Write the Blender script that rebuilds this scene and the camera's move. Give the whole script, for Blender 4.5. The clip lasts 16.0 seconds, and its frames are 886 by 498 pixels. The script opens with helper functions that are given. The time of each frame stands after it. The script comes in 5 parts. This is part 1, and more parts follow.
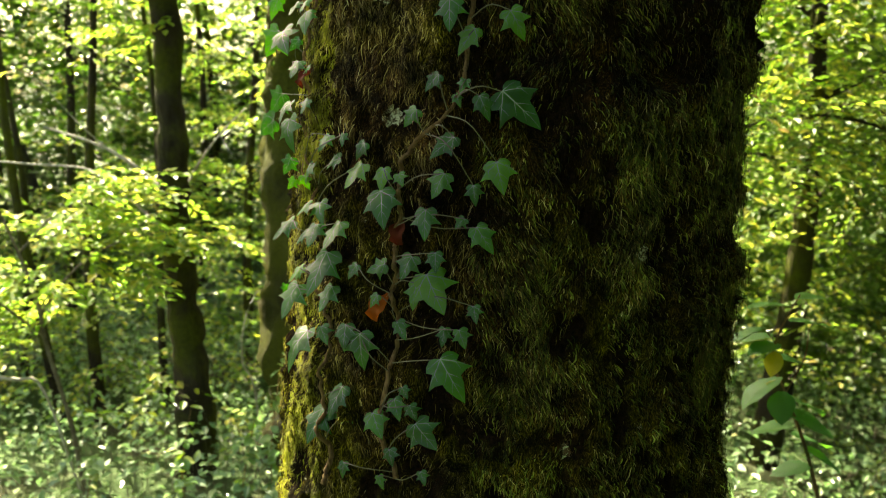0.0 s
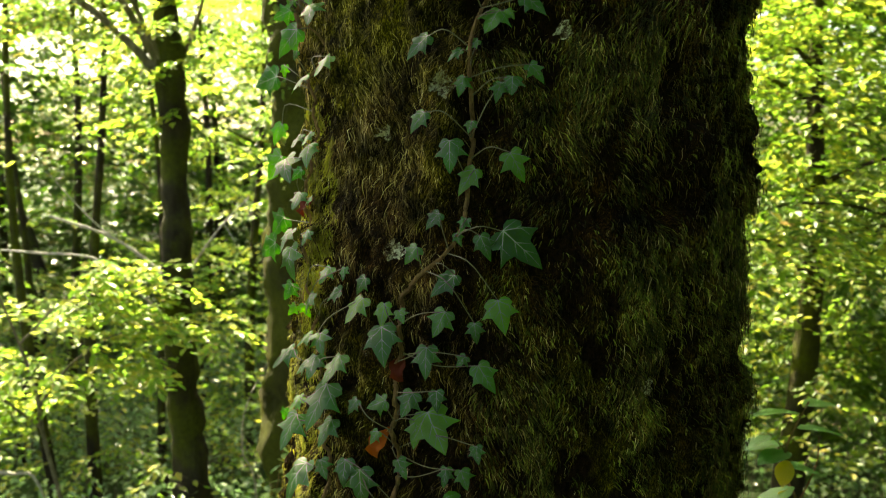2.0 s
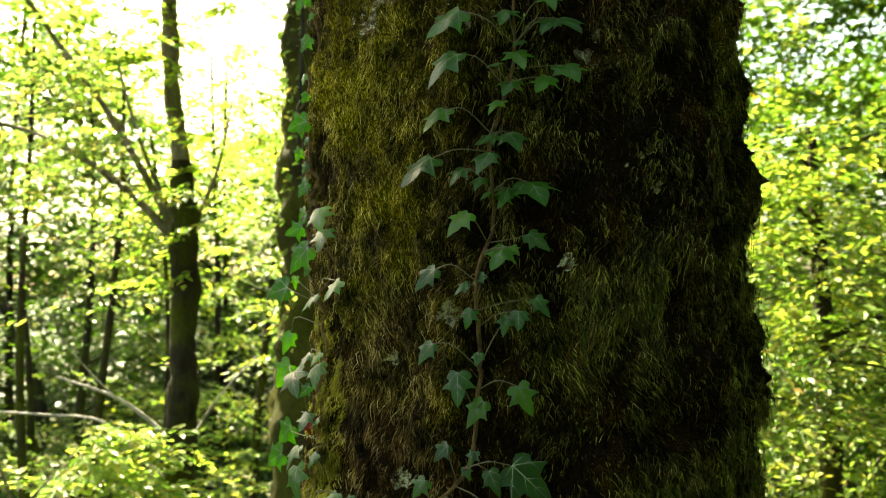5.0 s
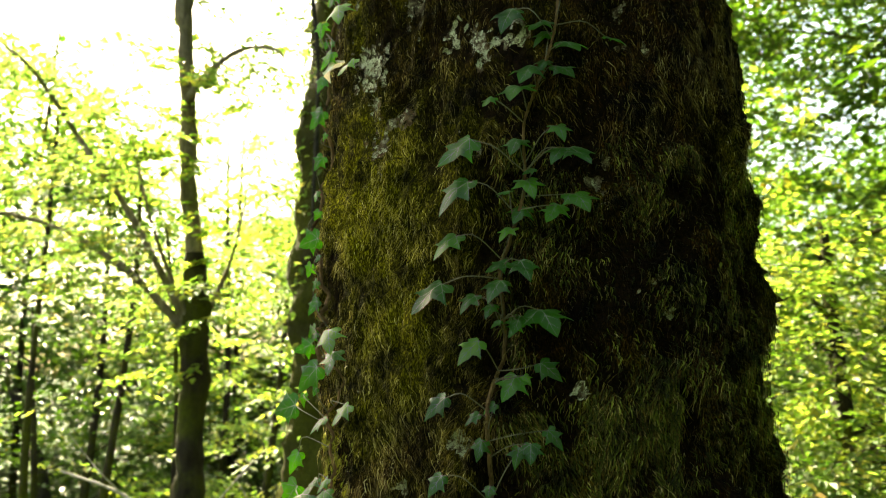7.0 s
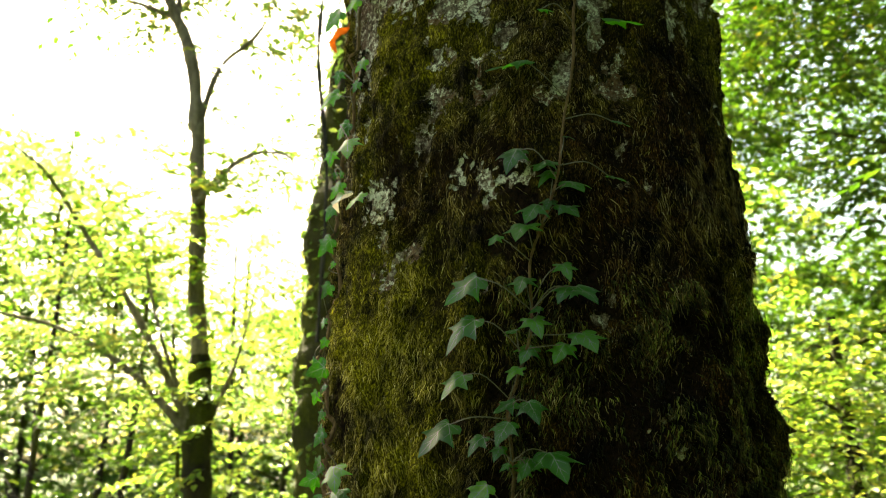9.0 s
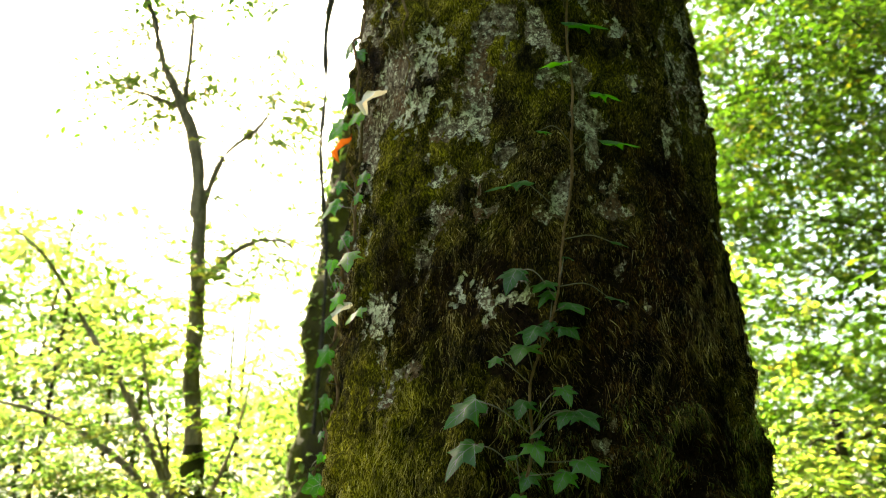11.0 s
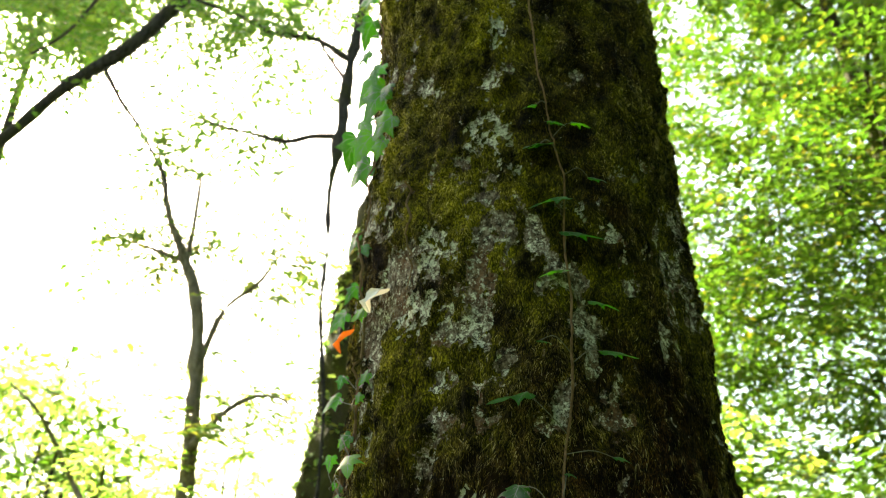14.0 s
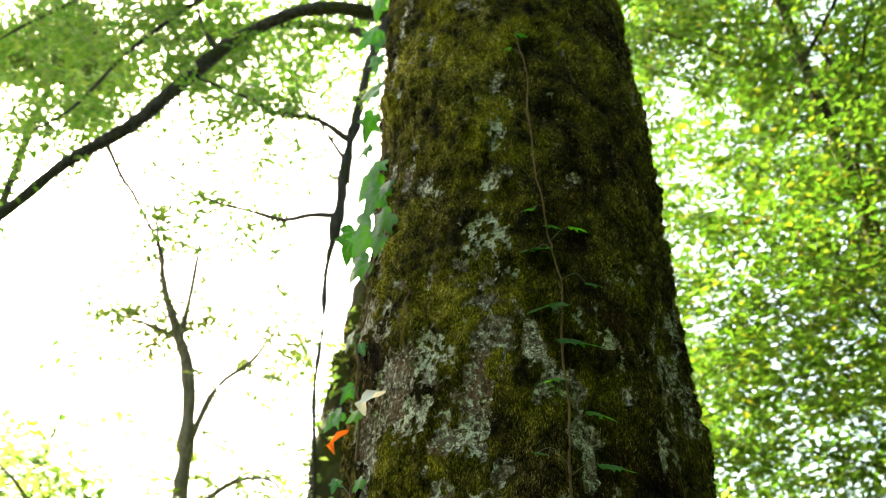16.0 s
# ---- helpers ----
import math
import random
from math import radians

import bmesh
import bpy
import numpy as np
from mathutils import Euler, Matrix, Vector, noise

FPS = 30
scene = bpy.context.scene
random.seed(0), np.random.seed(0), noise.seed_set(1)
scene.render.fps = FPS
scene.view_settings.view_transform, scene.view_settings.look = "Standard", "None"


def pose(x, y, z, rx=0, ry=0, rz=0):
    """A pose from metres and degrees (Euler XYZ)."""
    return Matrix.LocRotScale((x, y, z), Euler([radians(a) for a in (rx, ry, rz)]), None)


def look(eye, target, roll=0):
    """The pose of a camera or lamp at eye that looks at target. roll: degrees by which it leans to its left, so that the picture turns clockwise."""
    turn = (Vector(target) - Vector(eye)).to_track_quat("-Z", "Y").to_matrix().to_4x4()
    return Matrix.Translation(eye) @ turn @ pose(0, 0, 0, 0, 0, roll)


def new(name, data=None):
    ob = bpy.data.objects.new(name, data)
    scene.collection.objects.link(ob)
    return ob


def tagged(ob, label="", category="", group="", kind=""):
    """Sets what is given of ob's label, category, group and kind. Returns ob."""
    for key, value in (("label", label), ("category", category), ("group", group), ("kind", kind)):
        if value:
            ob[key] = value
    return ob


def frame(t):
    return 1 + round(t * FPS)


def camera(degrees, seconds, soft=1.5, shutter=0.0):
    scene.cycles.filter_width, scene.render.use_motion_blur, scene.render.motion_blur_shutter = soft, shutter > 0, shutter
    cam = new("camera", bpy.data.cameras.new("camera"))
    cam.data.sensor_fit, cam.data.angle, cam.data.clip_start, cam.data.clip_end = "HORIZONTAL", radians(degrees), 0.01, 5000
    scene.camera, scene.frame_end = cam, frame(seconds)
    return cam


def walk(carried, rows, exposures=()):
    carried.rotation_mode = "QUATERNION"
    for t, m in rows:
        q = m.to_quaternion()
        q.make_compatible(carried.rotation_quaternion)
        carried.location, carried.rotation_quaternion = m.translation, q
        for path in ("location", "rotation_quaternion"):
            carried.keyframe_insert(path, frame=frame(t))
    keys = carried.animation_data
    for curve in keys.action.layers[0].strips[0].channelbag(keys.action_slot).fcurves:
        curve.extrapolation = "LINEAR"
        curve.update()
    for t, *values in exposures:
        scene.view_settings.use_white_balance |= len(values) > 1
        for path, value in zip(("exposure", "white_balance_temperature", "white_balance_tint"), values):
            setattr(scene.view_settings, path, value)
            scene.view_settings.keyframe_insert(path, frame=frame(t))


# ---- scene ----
cam = camera(58.52, 16.0, 1.1)
PATH = [
    (0.0, 0.0000, 0.0000, 1.7000, 78.84, -0.17, 0.00),
    (0.5, 0.0007, 0.0072, 1.7197, 79.86, -0.50, 0.10),
    (1.0, 0.0030, 0.0119, 1.7468, 80.83, -0.22, 0.20),
    (1.5, 0.0035, 0.0186, 1.7689, 82.18, -0.21, 0.21),
    (2.0, 0.0038, 0.0234, 1.7978, 83.69, 0.09, 0.23),
    (2.5, 0.0052, 0.0291, 1.8218, 85.39, 0.20, 0.32),
    (3.0, 0.0046, 0.0272, 1.8466, 87.22, 0.26, 0.33),
    (3.5, 0.0037, 0.0252, 1.8686, 88.83, 0.24, 0.36),
    (4.0, 0.0032, 0.0198, 1.8948, 90.36, 0.32, 0.43),
    (6.5, 0.0075, 0.0236, 1.9910, 97.22, 0.38, 1.47),
    (7.0, 0.0068, 0.0212, 2.0079, 98.80, 0.24, 1.61),
    (7.5, 0.0051, 0.0136, 2.0257, 100.21, 0.26, 1.68),
    (8.0, 0.0048, 0.0074, 2.0471, 101.80, 0.40, 1.84),
    (8.5, 0.0051, 0.0040, 2.0638, 103.41, 0.38, 1.95),
    (9.0, 0.0064, 0.0026, 2.0812, 105.03, 0.29, 2.07),
    (11.5, 0.0054, -0.0290, 2.1630, 112.09, -0.08, 1.84),
    (12.0, 0.0049, -0.0416, 2.1821, 113.85, 0.02, 1.85),
    (12.5, 0.0038, -0.0508, 2.2000, 115.40, 0.10, 1.87),
    (13.0, 0.0022, -0.0629, 2.2173, 117.00, 0.20, 1.87),
    (13.5, -0.0003, -0.0754, 2.2360, 118.39, 0.10, 1.77),
    (14.0, -0.0003, -0.0889, 2.2540, 119.94, -0.21, 1.56),
    (14.5, -0.0003, -0.0994, 2.2687, 121.29, -0.26, 1.45),
    (15.0, -0.0025, -0.1098, 2.2845, 122.57, -0.37, 1.23),
    (15.5, -0.0035, -0.1196, 2.2952, 123.71, -0.44, 1.09),
    (16.0, -0.0048, -0.1281, 2.3113, 124.77, -0.68, 0.86),
]
EXPOSURES = [(0.0, 3.95, 8500, -5), (4.0, 3.95, 8500, -4), (9.0, 4.0, 8200, -1), (16.0, 4.2, 7400, 2)]
walk(cam, [(t, pose(x, y, z, rx, ry, rz)) for t, x, y, z, rx, ry, rz in PATH], EXPOSURES)
cam.data.dof.use_dof = True
cam.data.dof.focus_distance = 1.2
cam.data.dof.aperture_fstop = 5.4

# ---- world, sun, exposure ----
SUN_AZ, SUN_EL = 128.0, 44.0   # degrees: azimuth from +x towards +y, elevation
world = bpy.data.worlds.new("sky")
scene.world = world
world.use_nodes = True
wn = world.node_tree.nodes
sky = wn.new("ShaderNodeTexSky")
sky.sky_type = "NISHITA"
sky.sun_disc = False
sky.sun_elevation = radians(SUN_EL)
sky.sun_rotation = radians(90 - SUN_AZ)
sky.air_density, sky.dust_density, sky.ozone_density = 1.0, 5.0, 1.0
wn["Background"].inputs["Strength"].default_value = 0.06
world.node_tree.links.new(sky.outputs["Color"], wn["Background"].inputs["Color"])
sun_data = bpy.data.lights.new("sun", "SUN")
sun_data.energy, sun_data.angle, sun_data.color = 3.4, radians(0.6), (1.0, 0.94, 0.82)
sun = new("sun", sun_data)
sun_way = Vector((math.cos(radians(SUN_AZ)) * math.cos(radians(SUN_EL)), math.sin(radians(SUN_AZ)) * math.cos(radians(SUN_EL)), math.sin(radians(SUN_EL))))
sun.matrix_world = look(sun_way * 40, (0, 0, 0))


# ---- helpers for noise, meshes and materials ----
def lattice(ix, iy, iz):
    """Repeatable random numbers 0..1 on whole-number lattice points."""
    h = (ix * 374761393 + iy * 668265263 + iz * 2147483647 + 1013) & 0x7FFFFFFF
    h = ((h ^ (h >> 13)) * 1274126177) & 0x7FFFFFFF
    h = ((h ^ (h >> 16)) * 2246822519) & 0x7FFFFFFF
    return (h & 0xFFFF) / 65535.0


def vnoise(p):
    """Smooth value noise, -1..1, of points p (n x 3)."""
    q = np.floor(p).astype(np.int64)
    f = p - q
    f = f * f * (3 - 2 * f)
    total = np.zeros(len(p))
    for a in (0, 1):
        for b in (0, 1):
            for c in (0, 1):
                w = (f[:, 0] if a else 1 - f[:, 0]) * (f[:, 1] if b else 1 - f[:, 1]) * (f[:, 2] if c else 1 - f[:, 2])
                total += w * lattice(q[:, 0] + a, q[:, 1] + b, q[:, 2] + c)
    return total * 2 - 1


def fbm(p, octaves=4, gain=0.5):
    total, amp = np.zeros(len(p)), 1.0
    for k in range(octaves):
        total += amp * vnoise(p * 2.0 ** k + 17.3 * k)
        amp *= gain
    return total


def mesh_from(name, verts, faces, smooth=False):
    """A mesh out of arrays: verts n x 3, faces m x 3 or m x 4."""
    me = bpy.data.meshes.new(name)
    verts, faces = np.asarray(verts, dtype=np.float32), np.asarray(faces, dtype=np.int32)
    k = faces.shape[1]
    me.vertices.add(len(verts))
    me.vertices.foreach_set("co", verts.ravel())
    me.loops.add(len(faces) * k)
    me.loops.foreach_set("vertex_index", faces.ravel())
    me.polygons.add(len(faces))
    me.polygons.foreach_set("loop_start", np.arange(len(faces), dtype=np.int32) * k)
    me.polygons.foreach_set("use_smooth", np.full(len(faces), smooth))
    me.update(calc_edges=True)
    me.validate()
    return me


def give(ob, material, parent=None, label=""):
    ob.data.materials.append(material)
    ob.parent = parent
    if label:
        ob["label"] = label
    return ob


def solid(name, verts, faces, material, parent=None, label="", smooth=False):
    return give(new(name, mesh_from(name, verts, faces, smooth)), material, parent, label)


def thing(name, label, category, place=(0, 0, 0), group="", kind=""):
    ob = new(name)
    ob.location = place
    return tagged(ob, label, category, group, kind)


def bend(points, n):
    """A smooth line of n points through the given ones (rows of numbers; further columns, such as the radius, go along)."""
    p = np.array(points, dtype=float)
    if len(p) == 2:
        return p[0] + (p[1] - p[0]) * np.linspace(0, 1, n)[:, None]
    p = np.vstack([2 * p[0] - p[1], p, 2 * p[-1] - p[-2]])
    out = []
    for u in np.linspace(0, len(p) - 3 - 1e-9, n):
        i, t = int(u), u - int(u)
        a, b, c, d = p[i:i + 4]
        out.append(0.5 * (2 * b + (c - a) * t + (2 * a - 5 * b + 4 * c - d) * t * t + (3 * b - a - 3 * c + d) * t ** 3))
    return np.array(out)


def tube(points, n=24, sides=8, rough=0.0):
    """Verts and faces of a tapered round limb. points: rows of x, y, z, radius. rough: unevenness as a part of the radius."""
    line = bend(points, n)
    c, r = line[:, :3], np.maximum(line[:, 3], 0.0008)
    tan = np.gradient(c, axis=0)
    tan /= np.linalg.norm(tan, axis=1)[:, None] + 1e-9
    ref = np.where(np.abs(tan[:, 2:3]) > 0.9, [[1.0, 0, 0]], [[0, 0, 1.0]])
    u = np.cross(tan, ref)
    u /= np.linalg.norm(u, axis=1)[:, None]
    v = np.cross(tan, u)
    a = np.linspace(0, 2 * np.pi, sides, endpoint=False)
    ring = u[:, None] * np.cos(a)[None, :, None] + v[:, None] * np.sin(a)[None, :, None]
    verts = c[:, None] + ring * r[:, None, None]
    if rough:
        d = fbm((verts.reshape(-1, 3)) * 9.0, 3).reshape(verts.shape[:2])
        verts = c[:, None] + ring * (r[:, None] * (1 + rough * d))[..., None]
    i, j = np.meshgrid(np.arange(n - 1), np.arange(sides), indexing="ij")
    k = (j + 1) % sides
    faces = np.stack([i * sides + j, i * sides + k, (i + 1) * sides + k, (i + 1) * sides + j], -1).reshape(-1, 4)
    return verts.reshape(-1, 3), faces


def joined(pieces):
    vs, fs, n = [], [], 0
    for v, f in pieces:
        vs.append(v)
        fs.append(np.asarray(f) + n)
        n += len(v)
    return np.vstack(vs), np.vstack(fs)


def nodes_of(name):
    m = bpy.data.materials.new(name)
    m.use_nodes = True
    t = m.node_tree
    return m, t, t.nodes["Principled BSDF"]


def put_in(t, node, socket, value):
    if hasattr(value, "is_output"):
        t.links.new(value, node.inputs[socket])
    else:
        node.inputs[socket].default_value = value


def n_noise(t, scale, detail=4.0, rough=0.55, vector=None):
    n = t.nodes.new("ShaderNodeTexNoise")
    n.inputs["Scale"].default_value, n.inputs["Detail"].default_value, n.inputs["Roughness"].default_value = scale, detail, rough
    if vector is not None:
        t.links.new(vector, n.inputs["Vector"])
    return n.outputs["Fac"]


def n_ramp(t, fac, stops):
    n = t.nodes.new("ShaderNodeValToRGB")
    els = n.color_ramp.elements
    while len(els) < len(stops):
        els.new(0.5)
    for e, (at, col) in zip(els, stops):
        e.position, e.color = at, (*col, 1) if len(col) == 3 else col
    t.links.new(fac, n.inputs["Fac"])
    return n.outputs["Color"]


def n_mix(t, fac, a, b, mode="MIX"):
    n = t.nodes.new("ShaderNodeMix")
    n.data_type, n.blend_type = "RGBA", mode
    for socket, value in ((0, fac), (6, a), (7, b)):
        if hasattr(value, "is_output"):
            t.links.new(value, n.inputs[socket])
        else:
            n.inputs[socket].default_value = value if socket == 0 else (*value, 1)
    return n.outputs[2]


def n_coord(t, stretch=(1, 1, 1)):
    c = t.nodes.new("ShaderNodeTexCoord")
    m = t.nodes.new("ShaderNodeMapping")
    m.inputs["Scale"].default_value = stretch
    t.links.new(c.outputs["Object"], m.inputs["Vector"])
    return m.outputs["Vector"]


def n_bump(t, shader, height, strength, distance):
    b = t.nodes.new("ShaderNodeBump")
    b.inputs["Strength"].default_value, b.inputs["Distance"].default_value = strength, distance
    t.links.new(height, b.inputs["Height"])
    t.links.new(b.outputs["Normal"], shader.inputs["Normal"])


def n_island(t):
    return t.nodes.new("ShaderNodeNewGeometry").outputs["Random Per Island"]


# ---- materials ----
def leaf_material(name, stops, rough=0.45, through_light=0.5, gloss=0.3, lift=1.35, by_object=False, glow=(1.05, 1.3, 0.3), pucker=0.0):
    """Thin leaves: a coloured sheet with sheen above and light through it. stops: colours from leaf to leaf."""
    m, t, s = nodes_of(name)
    if by_object:
        rnd = t.nodes.new("ShaderNodeObjectInfo").outputs["Random"]
    else:
        rnd = n_island(t)
    col = n_ramp(t, rnd, stops)
    fine = n_noise(t, 160.0, 3.0, 0.6, n_coord(t))
    col = n_mix(t, 0.3, col, n_ramp(t, fine, [(0.3, (0.55, 0.55, 0.5)), (0.7, (1.25, 1.25, 1.2))]), "MULTIPLY")
    put_in(t, s, "Base Color", col)
    s.inputs["Roughness"].default_value = rough
    s.inputs["Specular IOR Level"].default_value = gloss
    if pucker:
        n_bump(t, s, n_noise(t, 4.0, 2.0, 0.5, n_coord(t)), 0.8, pucker)
    tr = t.nodes.new("ShaderNodeBsdfTranslucent")
    t.links.new(n_mix(t, 1.0, col, tuple(lift * g for g in glow), "MULTIPLY"), tr.inputs["Color"])
    mix = t.nodes.new("ShaderNodeMixShader")
    mix.inputs[0].default_value = through_light
    t.links.new(s.outputs[0], mix.inputs[1])
    t.links.new(tr.outputs[0], mix.inputs[2])
    t.links.new(mix.outputs[0], t.nodes["Material Output"].inputs["Surface"])
    return m


def bark_material(name, dark, light, green, cover=0.5, grain=(18, 18, 5)):
    """Rough bark with moss on it. cover: how much of it is green."""
    m, t, s = nodes_of(name)
    v = n_coord(t, grain)
    base = n_ramp(t, n_noise(t, 1.0, 8.0, 0.65, v), [(0.3, dark), (0.7, light)])
    patch = n_ramp(t, n_noise(t, 2.6, 6.0, 0.6, n_coord(t)), [(0.62 - cover * 0.35, (0, 0, 0)), (0.70 - cover * 0.2, (1, 1, 1))])
    mossy = n_ramp(t, n_noise(t, 60.0, 5.0, 0.7, n_coord(t)), [(0.25, tuple(0.4 * g for g in green)), (0.75, green)])
    put_in(t, s, "Base Color", n_mix(t, patch, base, mossy))
    s.inputs["Roughness"].default_value = 0.95
    s.inputs["Specular IOR Level"].default_value = 0.15
    n_bump(t, s, n_noise(t, 2.0, 8.0, 0.7, v), 1.0, 0.02)
    return m


BARK_FAR = bark_material("mossy_bark", (0.009, 0.006, 0.004), (0.034, 0.026, 0.018), (0.068, 0.076, 0.006), 0.5)
BARK_MOSSY = bark_material("deep_moss_bark", (0.008, 0.006, 0.003), (0.028, 0.02, 0.01), (0.058, 0.060, 0.006), 0.75)
# Bark of the upper stems, paled by sky glare painted into its colour.
BARK_GLARE = bark_material("glare_washed_bark", (0.06, 0.048, 0.034), (0.26, 0.21, 0.15), (0.12, 0.12, 0.03), 0.3, (40, 40, 12))
BARK_LIMB = bark_material("dark_limb_bark", (0.012, 0.010, 0.009), (0.06, 0.052, 0.045), (0.04, 0.045, 0.012), 0.2, (40, 40, 14))
TWIG = bark_material("twig_bark", (0.05, 0.04, 0.03), (0.2, 0.17, 0.13), (0.06, 0.06, 0.02), 0.05, (60, 60, 20))
BEECH = leaf_material("beech_leaf", [(0.0, (0.042, 0.090, 0.014)), (0.5, (0.070, 0.125, 0.020)), (0.85, (0.105, 0.155, 0.028)), (0.98, (0.2, 0.19, 0.03)), (1.0, (0.22, 0.13, 0.03))], gloss=0.25, through_light=0.45, lift=0.85, glow=(1.05, 1.3, 0.55))
YELLOWING = leaf_material("yellowing_leaf", [(0.0, (0.075, 0.120, 0.024)), (0.5, (0.11, 0.155, 0.034)), (0.8, (0.17, 0.18, 0.044)), (1.0, (0.26, 0.2, 0.05))], gloss=0.25, through_light=0.5, lift=1.35, glow=(1.1, 1.3, 1.0))
# Undergrowth green made paler and greyer: sky sheen put into the colour.
UNDER = leaf_material("undergrowth_leaf", [(0.0, (0.085, 0.14, 0.070)), (0.6, (0.15, 0.22, 0.115)), (0.93, (0.24, 0.30, 0.17)), (1.0, (0.30, 0.28, 0.12))], 0.28, 0.40, 0.7, 1.35, glow=(1.0, 1.2, 0.8))
# Brighter copies of the beech leaf, sunlight put into their colour and glow.
SUNLIT_LEAF = leaf_material("sunlit_beech_leaf", [(0.0, (0.085, 0.140, 0.024)), (0.5, (0.125, 0.180, 0.036)), (0.8, (0.19, 0.20, 0.046)), (1.0, (0.27, 0.22, 0.05))], gloss=0.3, through_light=0.5, lift=2.0, glow=(1.1, 1.3, 0.75))
CANOPY = leaf_material("sunlit_canopy_leaf", [(0.0, (0.050, 0.105, 0.018)), (0.6, (0.080, 0.135, 0.024)), (1.0, (0.13, 0.16, 0.03))], gloss=0.2, through_light=0.5, lift=1.5, glow=(1.1, 1.3, 0.8))
FAR_LEAF = leaf_material("distant_leaf", [(0.0, (0.045, 0.090, 0.012)), (0.6, (0.070, 0.125, 0.018)), (1.0, (0.115, 0.155, 0.026))], gloss=0.2, through_light=0.45, lift=1.3, glow=(1.05, 1.3, 0.65))


# ---- leaf sprays ----
def leaf_shape(fold=0.12):
    """One pointed oval leaf, 1 long, base at the origin, tip along +y: verts and triangles."""
    v = np.array([[0, 0, 0], [-0.27, 0.42, fold], [-0.17, 0.78, fold * 0.6], [0, 1.0, -0.05], [0.17, 0.78, fold * 0.6], [0.27, 0.42, fold]])
    f = np.array([[0, 3, 1], [1, 3, 2], [0, 5, 3], [5, 4, 3]])
    return v, f


LEAF_V, LEAF_F = leaf_shape()
KITE_V = np.array([[0, 0, 0], [-0.3, 0.5, 0.08], [0, 1.0, -0.03], [0.3, 0.5, 0.08]])
KITE_F = np.array([[0, 1, 2], [0, 2, 3]])


def turns(yaw, pitch, roll):
    """Rotation matrices n x 3 x 3: about y by roll, then x by pitch, then z by yaw (radians)."""
    cz, sz, cx, sx, cy, sy = np.cos(yaw), np.sin(yaw), np.cos(pitch), np.sin(pitch), np.cos(roll), np.sin(roll)
    o, i = np.zeros_like(cz), np.ones_like(cz)
    rz = np.stack([cz, -sz, o, sz, cz, o, o, o, i], -1).reshape(-1, 3, 3)
    rx = np.stack([i, o, o, o, cx, -sx, o, sx, cx], -1).reshape(-1, 3, 3)
    ry = np.stack([cy, o, sy, o, i, o, -sy, o, cy], -1).reshape(-1, 3, 3)
    return rz @ rx @ ry


def leaves_at(places, yaw, pitch, roll, size, fine=True):
    v, f = (LEAF_V, LEAF_F) if fine else (KITE_V, KITE_F)
    m = turns(yaw, pitch, roll)
    verts = np.einsum("nij,kj->nki", m, v) * size[:, None, None] + places[:, None]
    faces = f[None] + (np.arange(len(places)) * len(v))[:, None, None]
    return verts.reshape(-1, 3), faces.reshape(-1, 3)


def spray_template(rng, count=26, length=0.55):
    """Leaf places and headings on one flat forked twig that starts at the origin and runs along +y."""
    rows, twigs = [], []
    lines = [(np.zeros(3), 0.0, length)]
    for k in range(3):
        lines.append((np.array([0, length * (0.2 + 0.22 * k), 0]), (-1) ** k * rng.uniform(0.6, 0.95), length * rng.uniform(0.35, 0.6)))
    for start, way, long in lines:
        d = np.array([-math.sin(way), math.cos(way), 0])
        n = max(3, int(count * long / length / 2.1))
        twigs.append((start, start + d * long))
        for i in range(n):
            u = (i + 0.6) / n
            droop = -0.16 * length * u * u
            p = start + d * long * u + [0, 0, droop]
            rows.append((*p, way + (1 if i % 2 else -1) * rng.uniform(0.5, 1.0) * (0.3 if i == n - 1 else 1), rng.uniform(-0.45, 0.2), rng.uniform(-0.35, 0.35), rng.uniform(0.7, 1.2)))
    return np.array(rows), twigs


spray_rng = np.random.default_rng(5)
SPRAYS = [spray_template(spray_rng) for _ in range(6)]


def sprays(rng, places, yaw, pitch, scale, leaf=0.055, fine=True, twig=0.0022):
    """Leaves and twigs of many sprays. places n x 3, yaw and pitch in radians, scale: length against 0.55 m. Returns two pairs of verts and faces."""
    leaf_rows, twig_parts = [], []
    for k in range(len(places)):
        rows, lines = SPRAYS[rng.integers(len(SPRAYS))]
        m = turns(np.array([yaw[k]]), np.array([pitch[k]]), np.array([rng.uniform(-0.3, 0.3)]))[0]
        p = rows[:, :3] @ m.T * scale[k] + places[k]
        leaf_rows.append(np.column_stack([p, rows[:, 3] + yaw[k], rows[:, 4] + pitch[k] * 0.7, rows[:, 5], rows[:, 6] * leaf]))
        for a, b in lines:
            a, b = a @ m.T * scale[k] + places[k], (b + [0, 0, -0.05]) @ m.T * scale[k] + places[k]
            w = np.array([[twig, 0, 0], [-twig * 0.5, twig * 0.8, 0], [-twig * 0.5, -twig * 0.8, 0]])
            twig_parts.append((np.vstack([a + w, b + w * 0.3]), np.array([[0, 1, 4, 3], [1, 2, 5, 4], [2, 0, 3, 5]])))
    r = np.vstack(leaf_rows)
    return leaves_at(r[:, :3], r[:, 3], r[:, 4], r[:, 5], r[:, 6], fine), joined(twig_parts)


